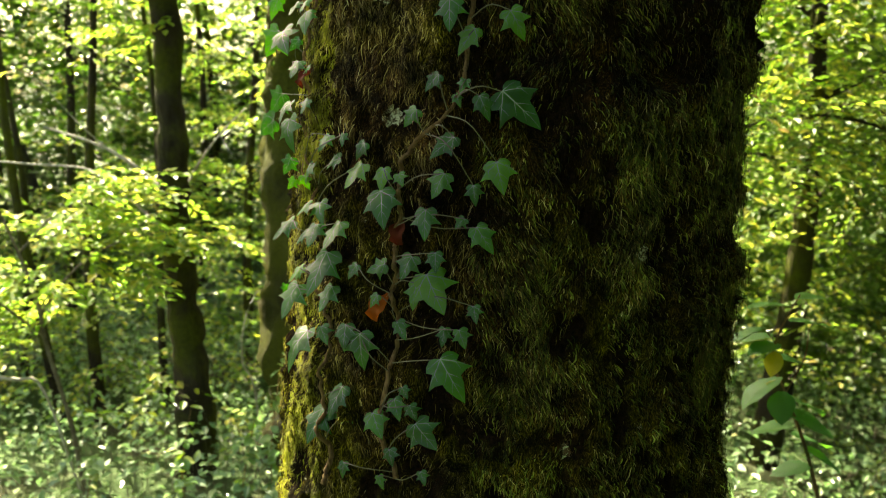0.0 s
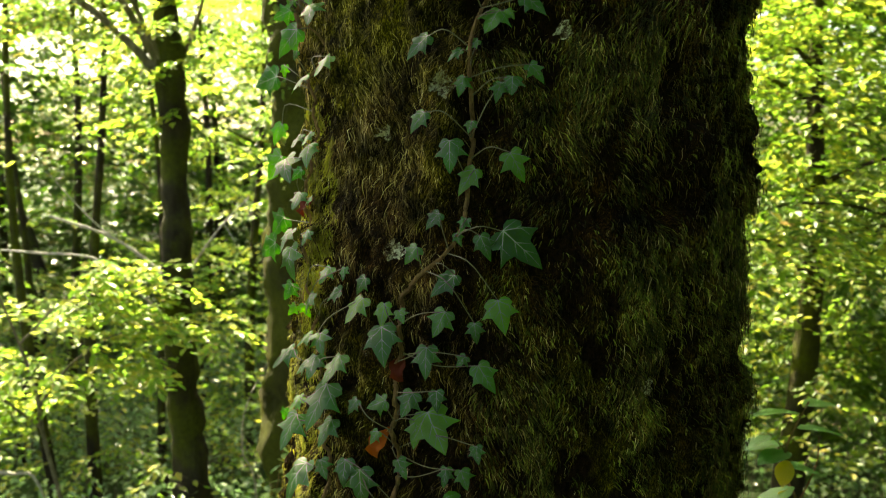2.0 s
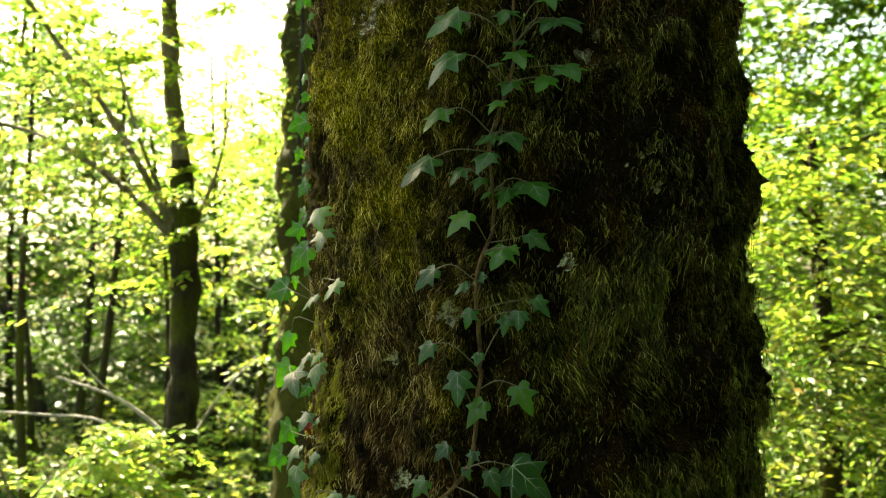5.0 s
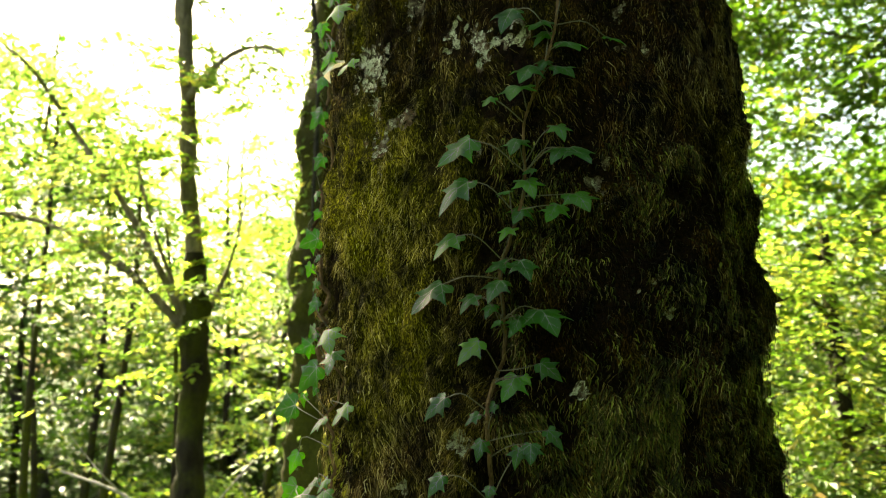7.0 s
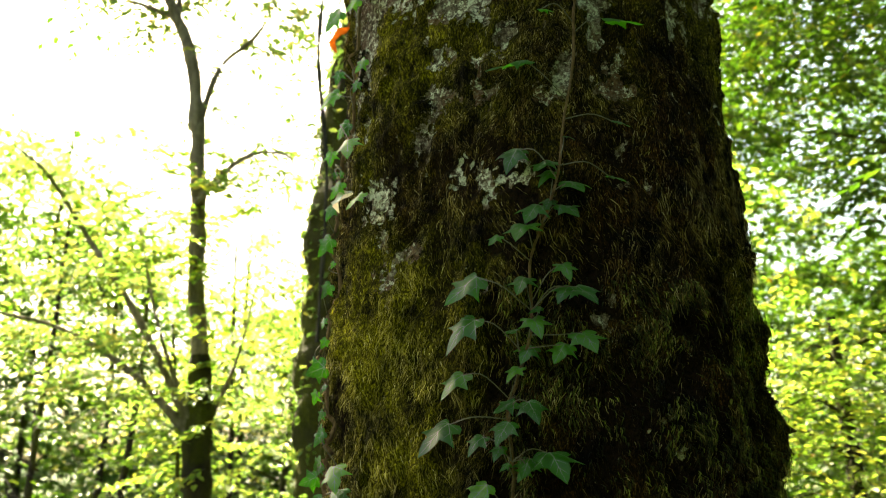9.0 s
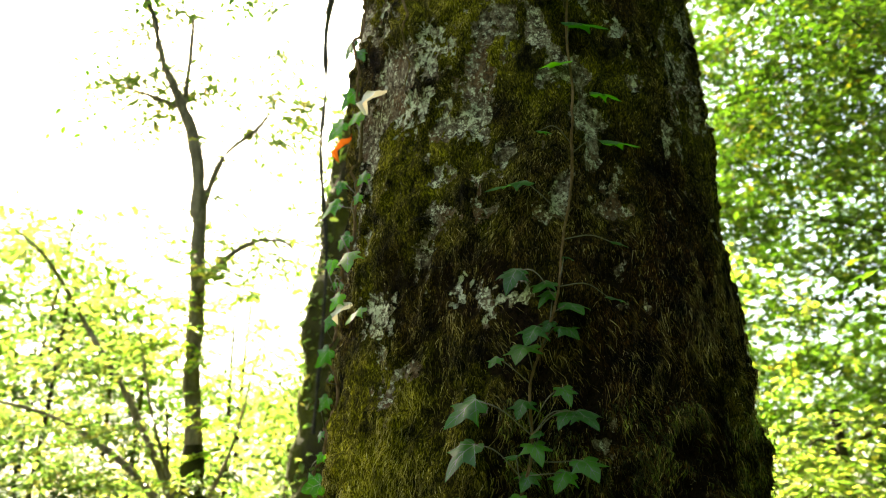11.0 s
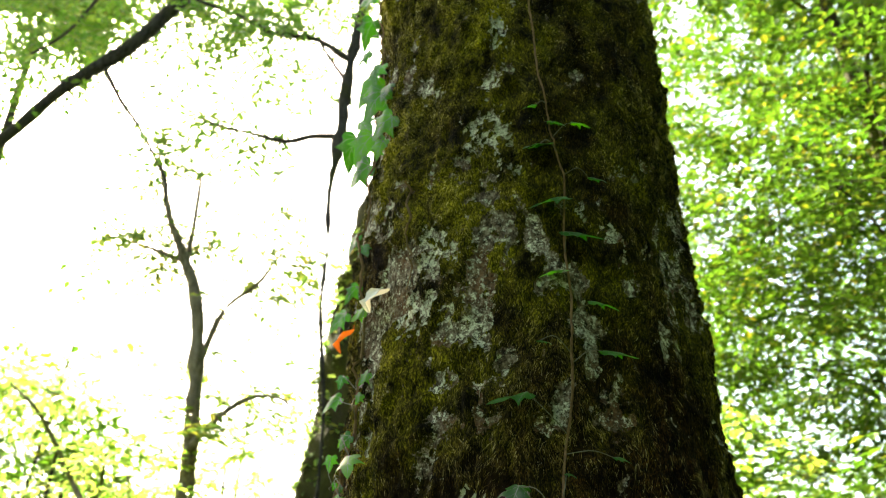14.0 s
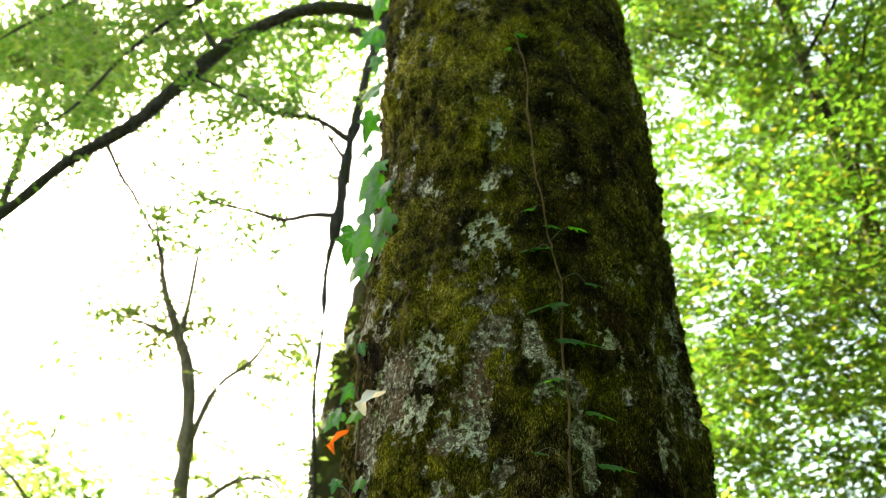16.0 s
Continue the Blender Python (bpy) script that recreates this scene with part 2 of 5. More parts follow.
# ---- ground ----
def ground_z(x, y):
    x, y = np.asarray(x, dtype=float), np.asarray(y, dtype=float)
    slope = -0.09 * np.clip(y - 1.0, 0, 7) - 0.13 * np.clip(x - 0.4, 0, 4) * np.clip((y - 0.5) / 3, 0, 1)
    p = np.stack([x.ravel(), y.ravel(), 0 * x.ravel()], -1)
    bumps = 0.10 * fbm(p * 0.6, 3) + 0.03 * fbm(p * 3.1 + 5, 2)
    return slope + bumps.reshape(x.shape) * np.exp(-(x * x + y * y) / 3000)


soil, st, ss = nodes_of("forest_floor")
litter = n_ramp(st, n_noise(st, 45.0, 6.0, 0.7, n_coord(st)), [(0.3, (0.022, 0.016, 0.009)), (0.55, (0.07, 0.045, 0.022)), (0.75, (0.13, 0.09, 0.045))])
put_in(st, ss, "Base Color", n_mix(st, n_ramp(st, n_noise(st, 1.3, 5.0, 0.6, n_coord(st)), [(0.3, (0, 0, 0)), (0.48, (1, 1, 1))]), litter, (0.04, 0.075, 0.014)))
ss.inputs["Roughness"].default_value = 0.95
n_bump(st, ss, n_noise(st, 60.0, 6.0, 0.7, n_coord(st)), 1.0, 0.03)
axis_line = np.concatenate([-np.geomspace(600, 12, 14), np.linspace(-11, 11, 111), np.geomspace(12, 600, 14)])
gx, gy = np.meshgrid(axis_line, axis_line + 2, indexing="ij")
gn = len(axis_line)
gi, gj = np.meshgrid(np.arange(gn - 1), np.arange(gn - 1), indexing="ij")
ground = solid("ground", np.stack([gx, gy, ground_z(gx, gy)], -1).reshape(-1, 3),
               np.stack([gi * gn + gj, (gi + 1) * gn + gj, (gi + 1) * gn + gj + 1, gi * gn + gj + 1], -1).reshape(-1, 4), soil, smooth=True)
tagged(ground, "uneven forest floor of brown leaf litter and low green plants", "ground", kind="structure")

# ---- the great mossy trunk ----
AXIS_X, AXIS_Y, LEAN_X, LEAN_Y = 0.1393, 1.5563, 0.003, 0.002
# height, radius
GIRTH = np.array([(-0.6, 0.62), (0.0, 0.54), (0.5, 0.475), (1.0, 0.446), (1.3, 0.438), (1.7, 0.424), (2.1, 0.411), (2.5, 0.402), (2.9, 0.398), (3.3, 0.391), (3.7, 0.380), (4.1, 0.369), (6.0, 0.33), (9.0, 0.26)])
# how far the sunny and the shady flank stand out (+) or in (-): height, sunny, shady
FLANKS = np.array([(0.85, 0.020, -0.030), (1.0, 0.012, -0.030), (1.15, -0.004, -0.034), (1.35, -0.014, -0.028), (1.5, -0.012, -0.024), (1.65, -0.028, -0.022), (1.78, -0.043, -0.031), (1.92, -0.040, -0.026), (2.06, -0.028, -0.018),
                   (2.2, -0.015, -0.022), (2.4, -0.014, -0.012), (2.6, -0.012, -0.010), (2.85, -0.010, -0.034), (3.15, -0.005, -0.030), (3.4, -0.028, -0.022), (3.75, -0.028, -0.014), (4.1, -0.014, -0.008), (4.4, -0.006, -0.006)])
# thick cushions and hollows: turn in degrees, height, half width (degrees), half height (m), depth (m)
HUMPS = [(338, 1.78, 14, 0.09, 0.022), (340, 2.10, 9, 0.06, 0.022), (298, 1.82, 15, 0.05, 0.028), (299, 1.735, 9, 0.032, -0.050),
         (286, 1.74, 7, 0.03, -0.02), (326, 1.48, 9, 0.15, -0.012), (322, 1.16, 8, 0.10, -0.015), (212, 2.25, 10, 0.10, 0.024), (214, 2.40, 14, 0.14, 0.012),
         (204, 1.75, 6, 0.2, -0.008), (199, 1.25, 9, 0.35, -0.012), (336, 2.9, 10, 0.12, 0.012), (222, 3.78, 16, 0.12, 0.025), (313, 3.72, 9, 0.10, 0.02), (228, 2.62, 12, 0.10, 0.012)]
# bare pale patches: turn, height, half width (degrees), half height
BARE = [(239, 1.66, 4.0, 0.018), (295, 1.46, 3.6, 0.014), (291, 2.13, 3.2, 0.018), (295, 2.09, 2.0, 0.012), (275, 1.98, 2.5, 0.011), (235, 1.84, 2.0, 0.012),
        (250, 1.91, 3.6, 0.018), (248, 2.525, 4.6, 0.023), (261, 2.51, 5.0, 0.028), (222, 2.51, 9.0, 0.040), (241, 2.99, 6.5, 0.06), (234, 2.88, 8.0, 0.05),
        (251, 2.82, 5.0, 0.029), (291, 3.02, 3.6, 0.026), (305, 3.02, 2.8, 0.024), (281, 3.05, 2.4, 0.024), (299, 3.18, 5.5, 0.016), (260, 3.55, 3.8, 0.075), (266, 3.63, 2.6, 0.018), (258, 3.39, 3.6, 0.02), (256, 3.25, 8.0, 0.07), (264.5, 3.15, 4.0, 0.02), (223, 3.12, 4.0, 0.05), (274, 1.68, 2.0, 0.009), (272, 2.66, 2.6, 0.02)]


def trunk_mask(th, z):
    """Bare bark, 0 (moss) to 1, at turns th (degrees) and heights z."""
    p = np.stack([np.cos(np.radians(th)) * 2.4, np.sin(np.radians(th)) * 2.4, z * 4.0], -1)
    n = fbm(p * 3.0 + 3, 5, 0.62)
    left = np.clip(1 - np.abs(th - 235) / 42, 0, 1)
    rise = np.clip((z - 2.3) / 0.35, 0, 1) * (0.72 + 0.35 * left * np.clip((3.3 - z) / 0.25, 0, 1)) + np.clip((z - 2.9) / 0.4, 0, 1) * 0.1 - np.clip((z - 3.2) / 0.3, 0, 1) * 0.5 - 0.2 * np.clip((th - 278) / 15, 0, 1) + 0.45 * np.exp(-((th - 207) / 13) ** 2) * np.clip((z - 2.6) / 0.15, 0, 1)
    bare = np.clip((n - 0.95 + rise * 1.15) / 0.5, 0, 1)
    grain = fbm(p * 14.0 + 11, 4, 0.7)
    pale = np.clip(0.42 + 0.5 * fbm(p * 2.2 + 31, 3), 0, 0.8) * bare
    for a, h, wa, wh in BARE:
        d = ((th - a) / (0.8 * wa)) ** 2 + ((z - h) / (0.8 * wh)) ** 2
        spot = np.clip((1.15 - d + grain * 1.9) * 1.6, 0, 1)
        bare, pale = np.maximum(bare, spot), np.maximum(pale, spot)
    return bare, pale


# golden (+) or dark (-) moss, with light and hollow shade painted in: turn, height, half width (degrees), half height,
# by how much
MOSS_AND_LIGHT = [(224, 2.28, 28, 0.28, 0.5), (228, 1.72, 22, 0.14, -0.7), (292, 2.45, 22, 0.28, -0.55), (276, 2.25, 14, 0.3, -0.35), (300, 1.95, 16, 0.2, -0.3), (214, 2.32, 20, 0.15, 0.75), (206, 2.12, 14, 0.16, 0.4), (244, 2.40, 14, 0.12, 0.4), (238, 2.12, 13, 0.2, 0.25), (228, 3.88, 30, 0.2, 0.8), (262, 3.86, 22, 0.12, 0.35),
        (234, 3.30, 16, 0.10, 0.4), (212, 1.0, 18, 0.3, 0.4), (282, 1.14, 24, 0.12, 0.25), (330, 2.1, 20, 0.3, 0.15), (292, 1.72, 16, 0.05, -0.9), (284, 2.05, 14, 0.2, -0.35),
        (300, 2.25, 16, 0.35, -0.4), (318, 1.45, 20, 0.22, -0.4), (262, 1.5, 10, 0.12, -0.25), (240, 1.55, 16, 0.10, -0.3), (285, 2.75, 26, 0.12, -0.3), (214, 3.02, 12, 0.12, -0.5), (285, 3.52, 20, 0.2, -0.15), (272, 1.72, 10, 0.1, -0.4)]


def moss_light_tone(th, z):
    # Paler with height: sky light on the upper trunk painted into the tone.
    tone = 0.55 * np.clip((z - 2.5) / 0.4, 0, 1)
    for a, h, wa, wh, k in MOSS_AND_LIGHT:
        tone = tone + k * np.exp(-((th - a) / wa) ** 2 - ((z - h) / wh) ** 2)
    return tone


def trunk_shape(th, z):
    """Places on the trunk's skin, and how far it stands out by moss, at turns th (degrees) and heights z."""
    r = np.interp(z, GIRTH[:, 0], GIRTH[:, 1])
    c, s = np.cos(np.radians(th)), np.sin(np.radians(th))
    p = np.stack([c * 0.42, s * 0.42, z], -1)
    bare, _ = trunk_mask(th, z)
    big = 0.016 * fbm(p * np.array([3.2, 3.2, 1.6]), 3)
    cushions = fbm(p * np.array([21.0, 21.0, 15.0]) + 4, 4, 0.6)
    fine = fbm(p * np.array([70.0, 70.0, 34.0]), 3, 0.6)
    swell = 0.0
    for a, h, wa, wh, depth in HUMPS:
        dz = (z - h) / wh
        dz = np.where(dz < 0, dz * 1.5, dz)   # cushions break off sharply below
        swell = swell + depth * np.exp(-((th - a) / wa) ** 2 - dz * dz)
    step = z * 10.0 + 1.7 * fbm(p * 6.0 + 9, 3) + th / 21.0
    ledge = 0.027 * np.exp(-3.0 * (step - np.floor(step))) * np.clip(fbm(p * np.array([8.0, 8.0, 6.0]) + 21, 3) + 0.2, 0, 1)
    calm = (1 - 0.55 * np.clip((z - 2.35) / 0.3, 0, 1)) - 0.6 * np.exp(-((th - 200) / 15) ** 2) * np.clip((2.0 - z) / 0.2, 0, 1)
    moss = (1 - bare) * (0.008 + calm * (0.019 * cushions + ledge) + 0.007 * fine)
    r = r + np.interp(z, FLANKS[:, 0], FLANKS[:, 1]) * np.clip(-c, 0, 1) ** 1.5 + np.interp(z, FLANKS[:, 0], FLANKS[:, 2]) * np.clip(c, 0, 1) ** 1.5
    r = r + big + swell + moss + bare * 0.0016 * fine - 0.008
    # The last value rises in hollows of the relief, where shade is painted.
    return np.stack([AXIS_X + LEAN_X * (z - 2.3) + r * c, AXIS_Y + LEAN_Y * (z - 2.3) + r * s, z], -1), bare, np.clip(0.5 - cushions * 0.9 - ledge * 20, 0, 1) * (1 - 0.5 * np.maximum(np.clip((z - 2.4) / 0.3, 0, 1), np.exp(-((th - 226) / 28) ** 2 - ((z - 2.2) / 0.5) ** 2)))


th_line = np.concatenate([np.linspace(172, 368, 270), np.linspace(374, 526, 20)])
z_line = np.concatenate([np.linspace(-0.6, 0.85, 30), np.arange(0.88, 4.25, 0.0063), np.geomspace(4.27, 9.0, 40)])
tt, zz = np.meshgrid(th_line, z_line, indexing="ij")
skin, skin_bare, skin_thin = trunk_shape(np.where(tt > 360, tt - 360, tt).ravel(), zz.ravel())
ni, nj = len(th_line), len(z_line)
ti, tj = np.meshgrid(np.arange(ni), np.arange(nj - 1), indexing="ij")
tk = (ti + 1) % ni
skin_faces = np.stack([ti * nj + tj, tk * nj + tj, tk * nj + tj + 1, ti * nj + tj + 1], -1).reshape(-1, 4)

moss_mat, mt, ms = nodes_of("moss_and_lichen_bark")
bare_at = mt.nodes.new("ShaderNodeAttribute")
bare_at.attribute_name = "bare"
mv = n_coord(mt)
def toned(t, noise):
    """The noise, shifted by the moss colour and the light painted with it."""
    tone_at = t.nodes.new("ShaderNodeAttribute")
    tone_at.attribute_name = "tone"
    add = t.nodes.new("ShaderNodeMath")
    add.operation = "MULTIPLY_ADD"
    t.links.new(tone_at.outputs["Fac"], add.inputs[0])
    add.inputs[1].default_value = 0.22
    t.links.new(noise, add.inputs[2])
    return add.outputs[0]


def tufted(t, colour, coordinate):
    """Multiplies noise-shaped dark gaps into the colour, for the shade between tufts."""
    clumps = n_ramp(t, n_noise(t, 17.0, 5.0, 0.62, coordinate), [(0.35, (0.13, 0.12, 0.12)), (0.46, (0.70, 0.69, 0.68)), (0.60, (1.6, 1.58, 1.5))])
    return n_mix(t, 1.0, colour, clumps, "MULTIPLY")


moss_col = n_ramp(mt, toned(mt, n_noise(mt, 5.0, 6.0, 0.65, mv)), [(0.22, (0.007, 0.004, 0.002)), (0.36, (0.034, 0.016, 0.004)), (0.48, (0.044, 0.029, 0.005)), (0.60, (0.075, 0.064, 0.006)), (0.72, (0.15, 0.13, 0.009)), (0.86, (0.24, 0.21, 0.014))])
wander = mt.nodes.new("ShaderNodeVectorMath")
wander.operation = "MULTIPLY_ADD"
drift = mt.nodes.new("ShaderNodeTexNoise")
drift.inputs["Scale"].default_value, drift.inputs["Detail"].default_value = 22.0, 3.0
mt.links.new(mv, drift.inputs["Vector"])
mt.links.new(drift.outputs["Color"], wander.inputs[0])
wander.inputs[1].default_value = (0.03, 0.03, 0.03)
mt.links.new(mv, wander.inputs[2])
combed = mt.nodes.new("ShaderNodeMapping")
combed.inputs["Scale"].default_value = (1, 1, 0.22)
mt.links.new(wander.outputs[0], combed.inputs["Vector"])
strands = n_noise(mt, 420.0, 5.0, 0.7, combed.outputs["Vector"])
moss_col = n_mix(mt, 0.9, moss_col, n_ramp(mt, strands, [(0.42, (0.04, 0.03, 0.02)), (0.53, (0.4, 0.4, 0.35)), (0.66, (2.0, 2.0, 1.6))]), "MULTIPLY")
moss_col = tufted(mt, moss_col, mv)
crust = n_noise(mt, 130.0, 7.0, 0.75, mv)
bark_col = n_ramp(mt, n_noise(mt, 95.0, 8.0, 0.78, n_coord(mt, (1, 1, 0.7))), [(0.40, (0.014, 0.009, 0.006)), (0.50, (0.075, 0.054, 0.036)), (0.56, (0.15, 0.12, 0.085)), (0.66, (0.30, 0.27, 0.20))])
rust = n_ramp(mt, n_noise(mt, 9.0, 5.0, 0.6, mv), [(0.50, (0, 0, 0)), (0.62, (0.7, 0.7, 0.7))])
bark_col = n_mix(mt, rust, bark_col, n_ramp(mt, crust, [(0.40, (0.016, 0.007, 0.004)), (0.60, (0.15, 0.075, 0.035))]))
lichen = n_ramp(mt, n_noise(mt, 34.0, 4.0, 0.6, mv), [(0.36, (0.34, 0.36, 0.26)), (0.52, (0.50, 0.50, 0.38)), (0.68, (0.64, 0.62, 0.48))])
lichen = n_mix(mt, 0.8, lichen, n_ramp(mt, n_noise(mt, 260.0, 5.0, 0.7, mv), [(0.36, (0.35, 0.33, 0.30)), (0.5, (0.9, 0.9, 0.88)), (0.62, (1.15, 1.15, 1.12))]), "MULTIPLY")
pale_at = mt.nodes.new("ShaderNodeAttribute")
pale_at.attribute_name = "pale"
flecks = mt.nodes.new("ShaderNodeMath")
flecks.operation = "MULTIPLY_ADD"
mt.links.new(pale_at.outputs["Fac"], flecks.inputs[0])
flecks.inputs[1].default_value = 0.095
mt.links.new(n_noise(mt, 100.0, 7.0, 0.80, mv), flecks.inputs[2])
bark_col = n_mix(mt, n_ramp(mt, flecks.outputs[0], [(0.55, (0, 0, 0)), (0.605, (1, 1, 1))]), bark_col, lichen)
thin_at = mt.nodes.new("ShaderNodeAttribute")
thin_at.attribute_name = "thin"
# Near-black that stands for the shade in hollows between moss cushions.
hollow_shade = n_ramp(mt, crust, [(0.38, (0.002, 0.0014, 0.001)), (0.65, (0.018, 0.009, 0.004))])
moss_col = n_mix(mt, n_ramp(mt, thin_at.outputs["Fac"], [(0.45, (0, 0, 0)), (0.80, (1, 1, 1))]), moss_col, hollow_shade)
speckle = mt.nodes.new("ShaderNodeMath")
speckle.operation = "MULTIPLY_ADD"
mt.links.new(n_noise(mt, 48.0, 8.0, 0.75, mv), speckle.inputs[0])
speckle.inputs[1].default_value = 1.5
half = mt.nodes.new("ShaderNodeMath")
half.operation = "MULTIPLY"
half.inputs[1].default_value = 0.42
mt.links.new(bare_at.outputs["Fac"], half.inputs[0])
mt.links.new(half.outputs[0], speckle.inputs[2])
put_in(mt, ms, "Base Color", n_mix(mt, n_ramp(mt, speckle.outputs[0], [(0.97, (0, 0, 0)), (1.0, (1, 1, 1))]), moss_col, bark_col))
ms.inputs["Roughness"].default_value = 0.95
ms.inputs["Specular IOR Level"].default_value = 0.04
n_bump(mt, ms, n_mix(mt, bare_at.outputs["Fac"], strands, crust), 1.0, 0.012)

great_tree = thing("mossy_tree", "thick old trunk under dark green moss with pale lichen patches", "tree", (AXIS_X, AXIS_Y, 0))
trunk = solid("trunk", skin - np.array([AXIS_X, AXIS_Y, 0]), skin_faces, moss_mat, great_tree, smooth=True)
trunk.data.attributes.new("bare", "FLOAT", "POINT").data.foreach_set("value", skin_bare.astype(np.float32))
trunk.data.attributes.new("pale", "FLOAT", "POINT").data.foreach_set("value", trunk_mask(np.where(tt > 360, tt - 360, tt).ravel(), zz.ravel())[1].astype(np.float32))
trunk.data.attributes.new("tone", "FLOAT", "POINT").data.foreach_set("value", moss_light_tone(np.where(tt > 360, tt - 360, tt).ravel(), zz.ravel()).astype(np.float32))
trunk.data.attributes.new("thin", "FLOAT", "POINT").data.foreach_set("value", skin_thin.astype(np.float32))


# ---- hanging moss threads ----
def threads(count, seed, lo, hi, length, width, out_lean, th_range=(176, 364)):
    """Thin curved ribbons that hang on the moss. Verts and faces."""
    rng = np.random.default_rng(seed)
    th, z = rng.uniform(*th_range, count), rng.uniform(lo, hi, count)
    thm = np.where(th > 360, th - 360, th)
    p, bare, thin = trunk_shape(thm, z)
    clump = fbm(np.stack([np.cos(np.radians(th)) * 3, np.sin(np.radians(th)) * 3, z * 4], -1) * 1.7 + 8, 3)
    keep = (bare < rng.uniform(0.05, 0.6, count)) & (clump + rng.uniform(-0.9, 0.9, count) > -0.15) & (thin < rng.uniform(0.25, 1.1, count))
    tone = moss_light_tone(thm, z)
    p, th, clump, tone = p[keep], th[keep], clump[keep], tone[keep]
    n = len(p)
    out = np.stack([np.cos(np.radians(th)), np.sin(np.radians(th)), np.zeros(n)], -1)
    side = np.stack([-out[:, 1], out[:, 0], np.zeros(n)], -1)
    long = length * rng.uniform(0.35, 1.35, n) * (1 + 0.35 * np.clip(clump, -1, 1))
    long = long * (1 - 0.5 * np.clip((p[:, 2] - 2.45) / 0.3, 0, 1))
    lock = fbm(p * np.array([24.0, 24.0, 16.0]) + 40, 3)
    sway, stand = 0.85 * lock + rng.normal(0, 0.38, n), rng.uniform(0.2, 1.0, n) * out_lean
    curl, phase, spin = rng.uniform(0.03, 0.12, n), rng.uniform(0, 6.28, n), rng.normal(0, 0.7, n)
    rows, steps = [], ((0.0, 0.9), (0.35, 1.0), (0.7, 0.8), (1.0, 0.25)) if length > 0.015 else ((0.0, 0.9), (0.5, 1.0), (1.0, 0.25))
    for u, w in steps:
        c = p + out * (long * stand * (1.6 * u - 1.1 * u * u) - 0.002)[:, None] + side * (long * (sway * u + curl * np.sin(u * 7 + phase)))[:, None] - np.array([0, 0, 1.0]) * (long * (0.25 * u + 0.75 * u * u))[:, None]
        tw = (side + out * spin[:, None]) * (width * w * rng.uniform(0.6, 1.3, n))[:, None]
        rows += [c - tw, c + tw]
    v = np.stack(rows, 1)
    k = len(rows)
    f = np.array([[0, 1, 3, 2], [2, 3, 5, 4], [4, 5, 7, 6]])[:k // 2 - 1]
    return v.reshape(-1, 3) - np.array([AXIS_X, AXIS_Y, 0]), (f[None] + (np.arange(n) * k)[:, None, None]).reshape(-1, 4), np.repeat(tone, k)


def thread_material(name, stops, patches=((0.22, (0.013, 0.007, 0.004)), (0.36, (0.072, 0.036, 0.014)), (0.47, (0.115, 0.076, 0.020)), (0.60, (0.19, 0.155, 0.028)), (0.72, (0.34, 0.285, 0.036)), (0.86, (0.50, 0.42, 0.05)))):
    m, t, s = nodes_of(name)
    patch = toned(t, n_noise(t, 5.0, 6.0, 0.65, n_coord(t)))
    mixed = n_mix(t, 0.52, n_ramp(t, n_island(t), stops), n_ramp(t, patch, patches))
    mixed = tufted(t, mixed, n_coord(t))
    put_in(t, s, "Base Color", mixed)
    s.inputs["Roughness"].default_value = 0.6
    s.inputs["Specular IOR Level"].default_value = 0.12
    tr = t.nodes.new("ShaderNodeBsdfTranslucent")
    t.links.new(mixed, tr.inputs["Color"])
    mix = t.nodes.new("ShaderNodeMixShader")
    mix.inputs[0].default_value = 0.35
    t.links.new(s.outputs[0], mix.inputs[1])
    t.links.new(tr.outputs[0], mix.inputs[2])
    t.links.new(mix.outputs[0], t.nodes["Material Output"].inputs["Surface"])
    return m


THREAD = thread_material("moss_threads", [(0.0, (0.008, 0.005, 0.002)), (0.5, (0.058, 0.040, 0.011)), (0.76, (0.21, 0.165, 0.04)), (0.9, (0.50, 0.42, 0.16)), (1.0, (0.72, 0.62, 0.34))])
FROND = thread_material("frond_moss_green", [(0.0, (0.008, 0.011, 0.003)), (0.5, (0.034, 0.042, 0.007)), (0.8, (0.10, 0.125, 0.016)), (1.0, (0.34, 0.38, 0.07))], ((0.28, (0.008, 0.006, 0.003)), (0.45, (0.034, 0.030, 0.006)), (0.57, (0.056, 0.074, 0.010)), (0.72, (0.12, 0.165, 0.016))))
# Yellower thread copy for the sunlit band: sunshine painted into the moss colour.
THREAD_SUNLIT = thread_material("sunlit_feathery_moss", [(0.0, (0.09, 0.085, 0.008)), (0.5, (0.17, 0.17, 0.014)), (0.85, (0.26, 0.26, 0.025)), (1.0, (0.40, 0.38, 0.06))], ((0.30, (0.14, 0.10, 0.012)), (0.5, (0.20, 0.20, 0.015)), (0.7, (0.16, 0.20, 0.02))))

def moss_layer(name, material, label, *args):
    v, f, tone = threads(*args)
    ob = tagged(solid(name, v, f, material, great_tree, label), kind="stuff")
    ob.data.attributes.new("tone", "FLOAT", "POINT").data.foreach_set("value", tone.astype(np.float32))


moss_layer("hanging_moss", THREAD, "dark olive hanging moss threads", 250000, 3, 0.85, 4.15, 0.021, 0.00032, 0.7)
moss_layer("short_moss", THREAD, "short yellow-green cushion moss", 210000, 4, 0.85, 4.15, 0.009, 0.00042, 1.7)
moss_layer("sunlit_feathery_moss", THREAD_SUNLIT, "dense feathery moss on the sunny side, sunlight painted in as yellow", 100000, 6, 0.85, 1.9, 0.011, 0.0006, 1.5, (184, 222))
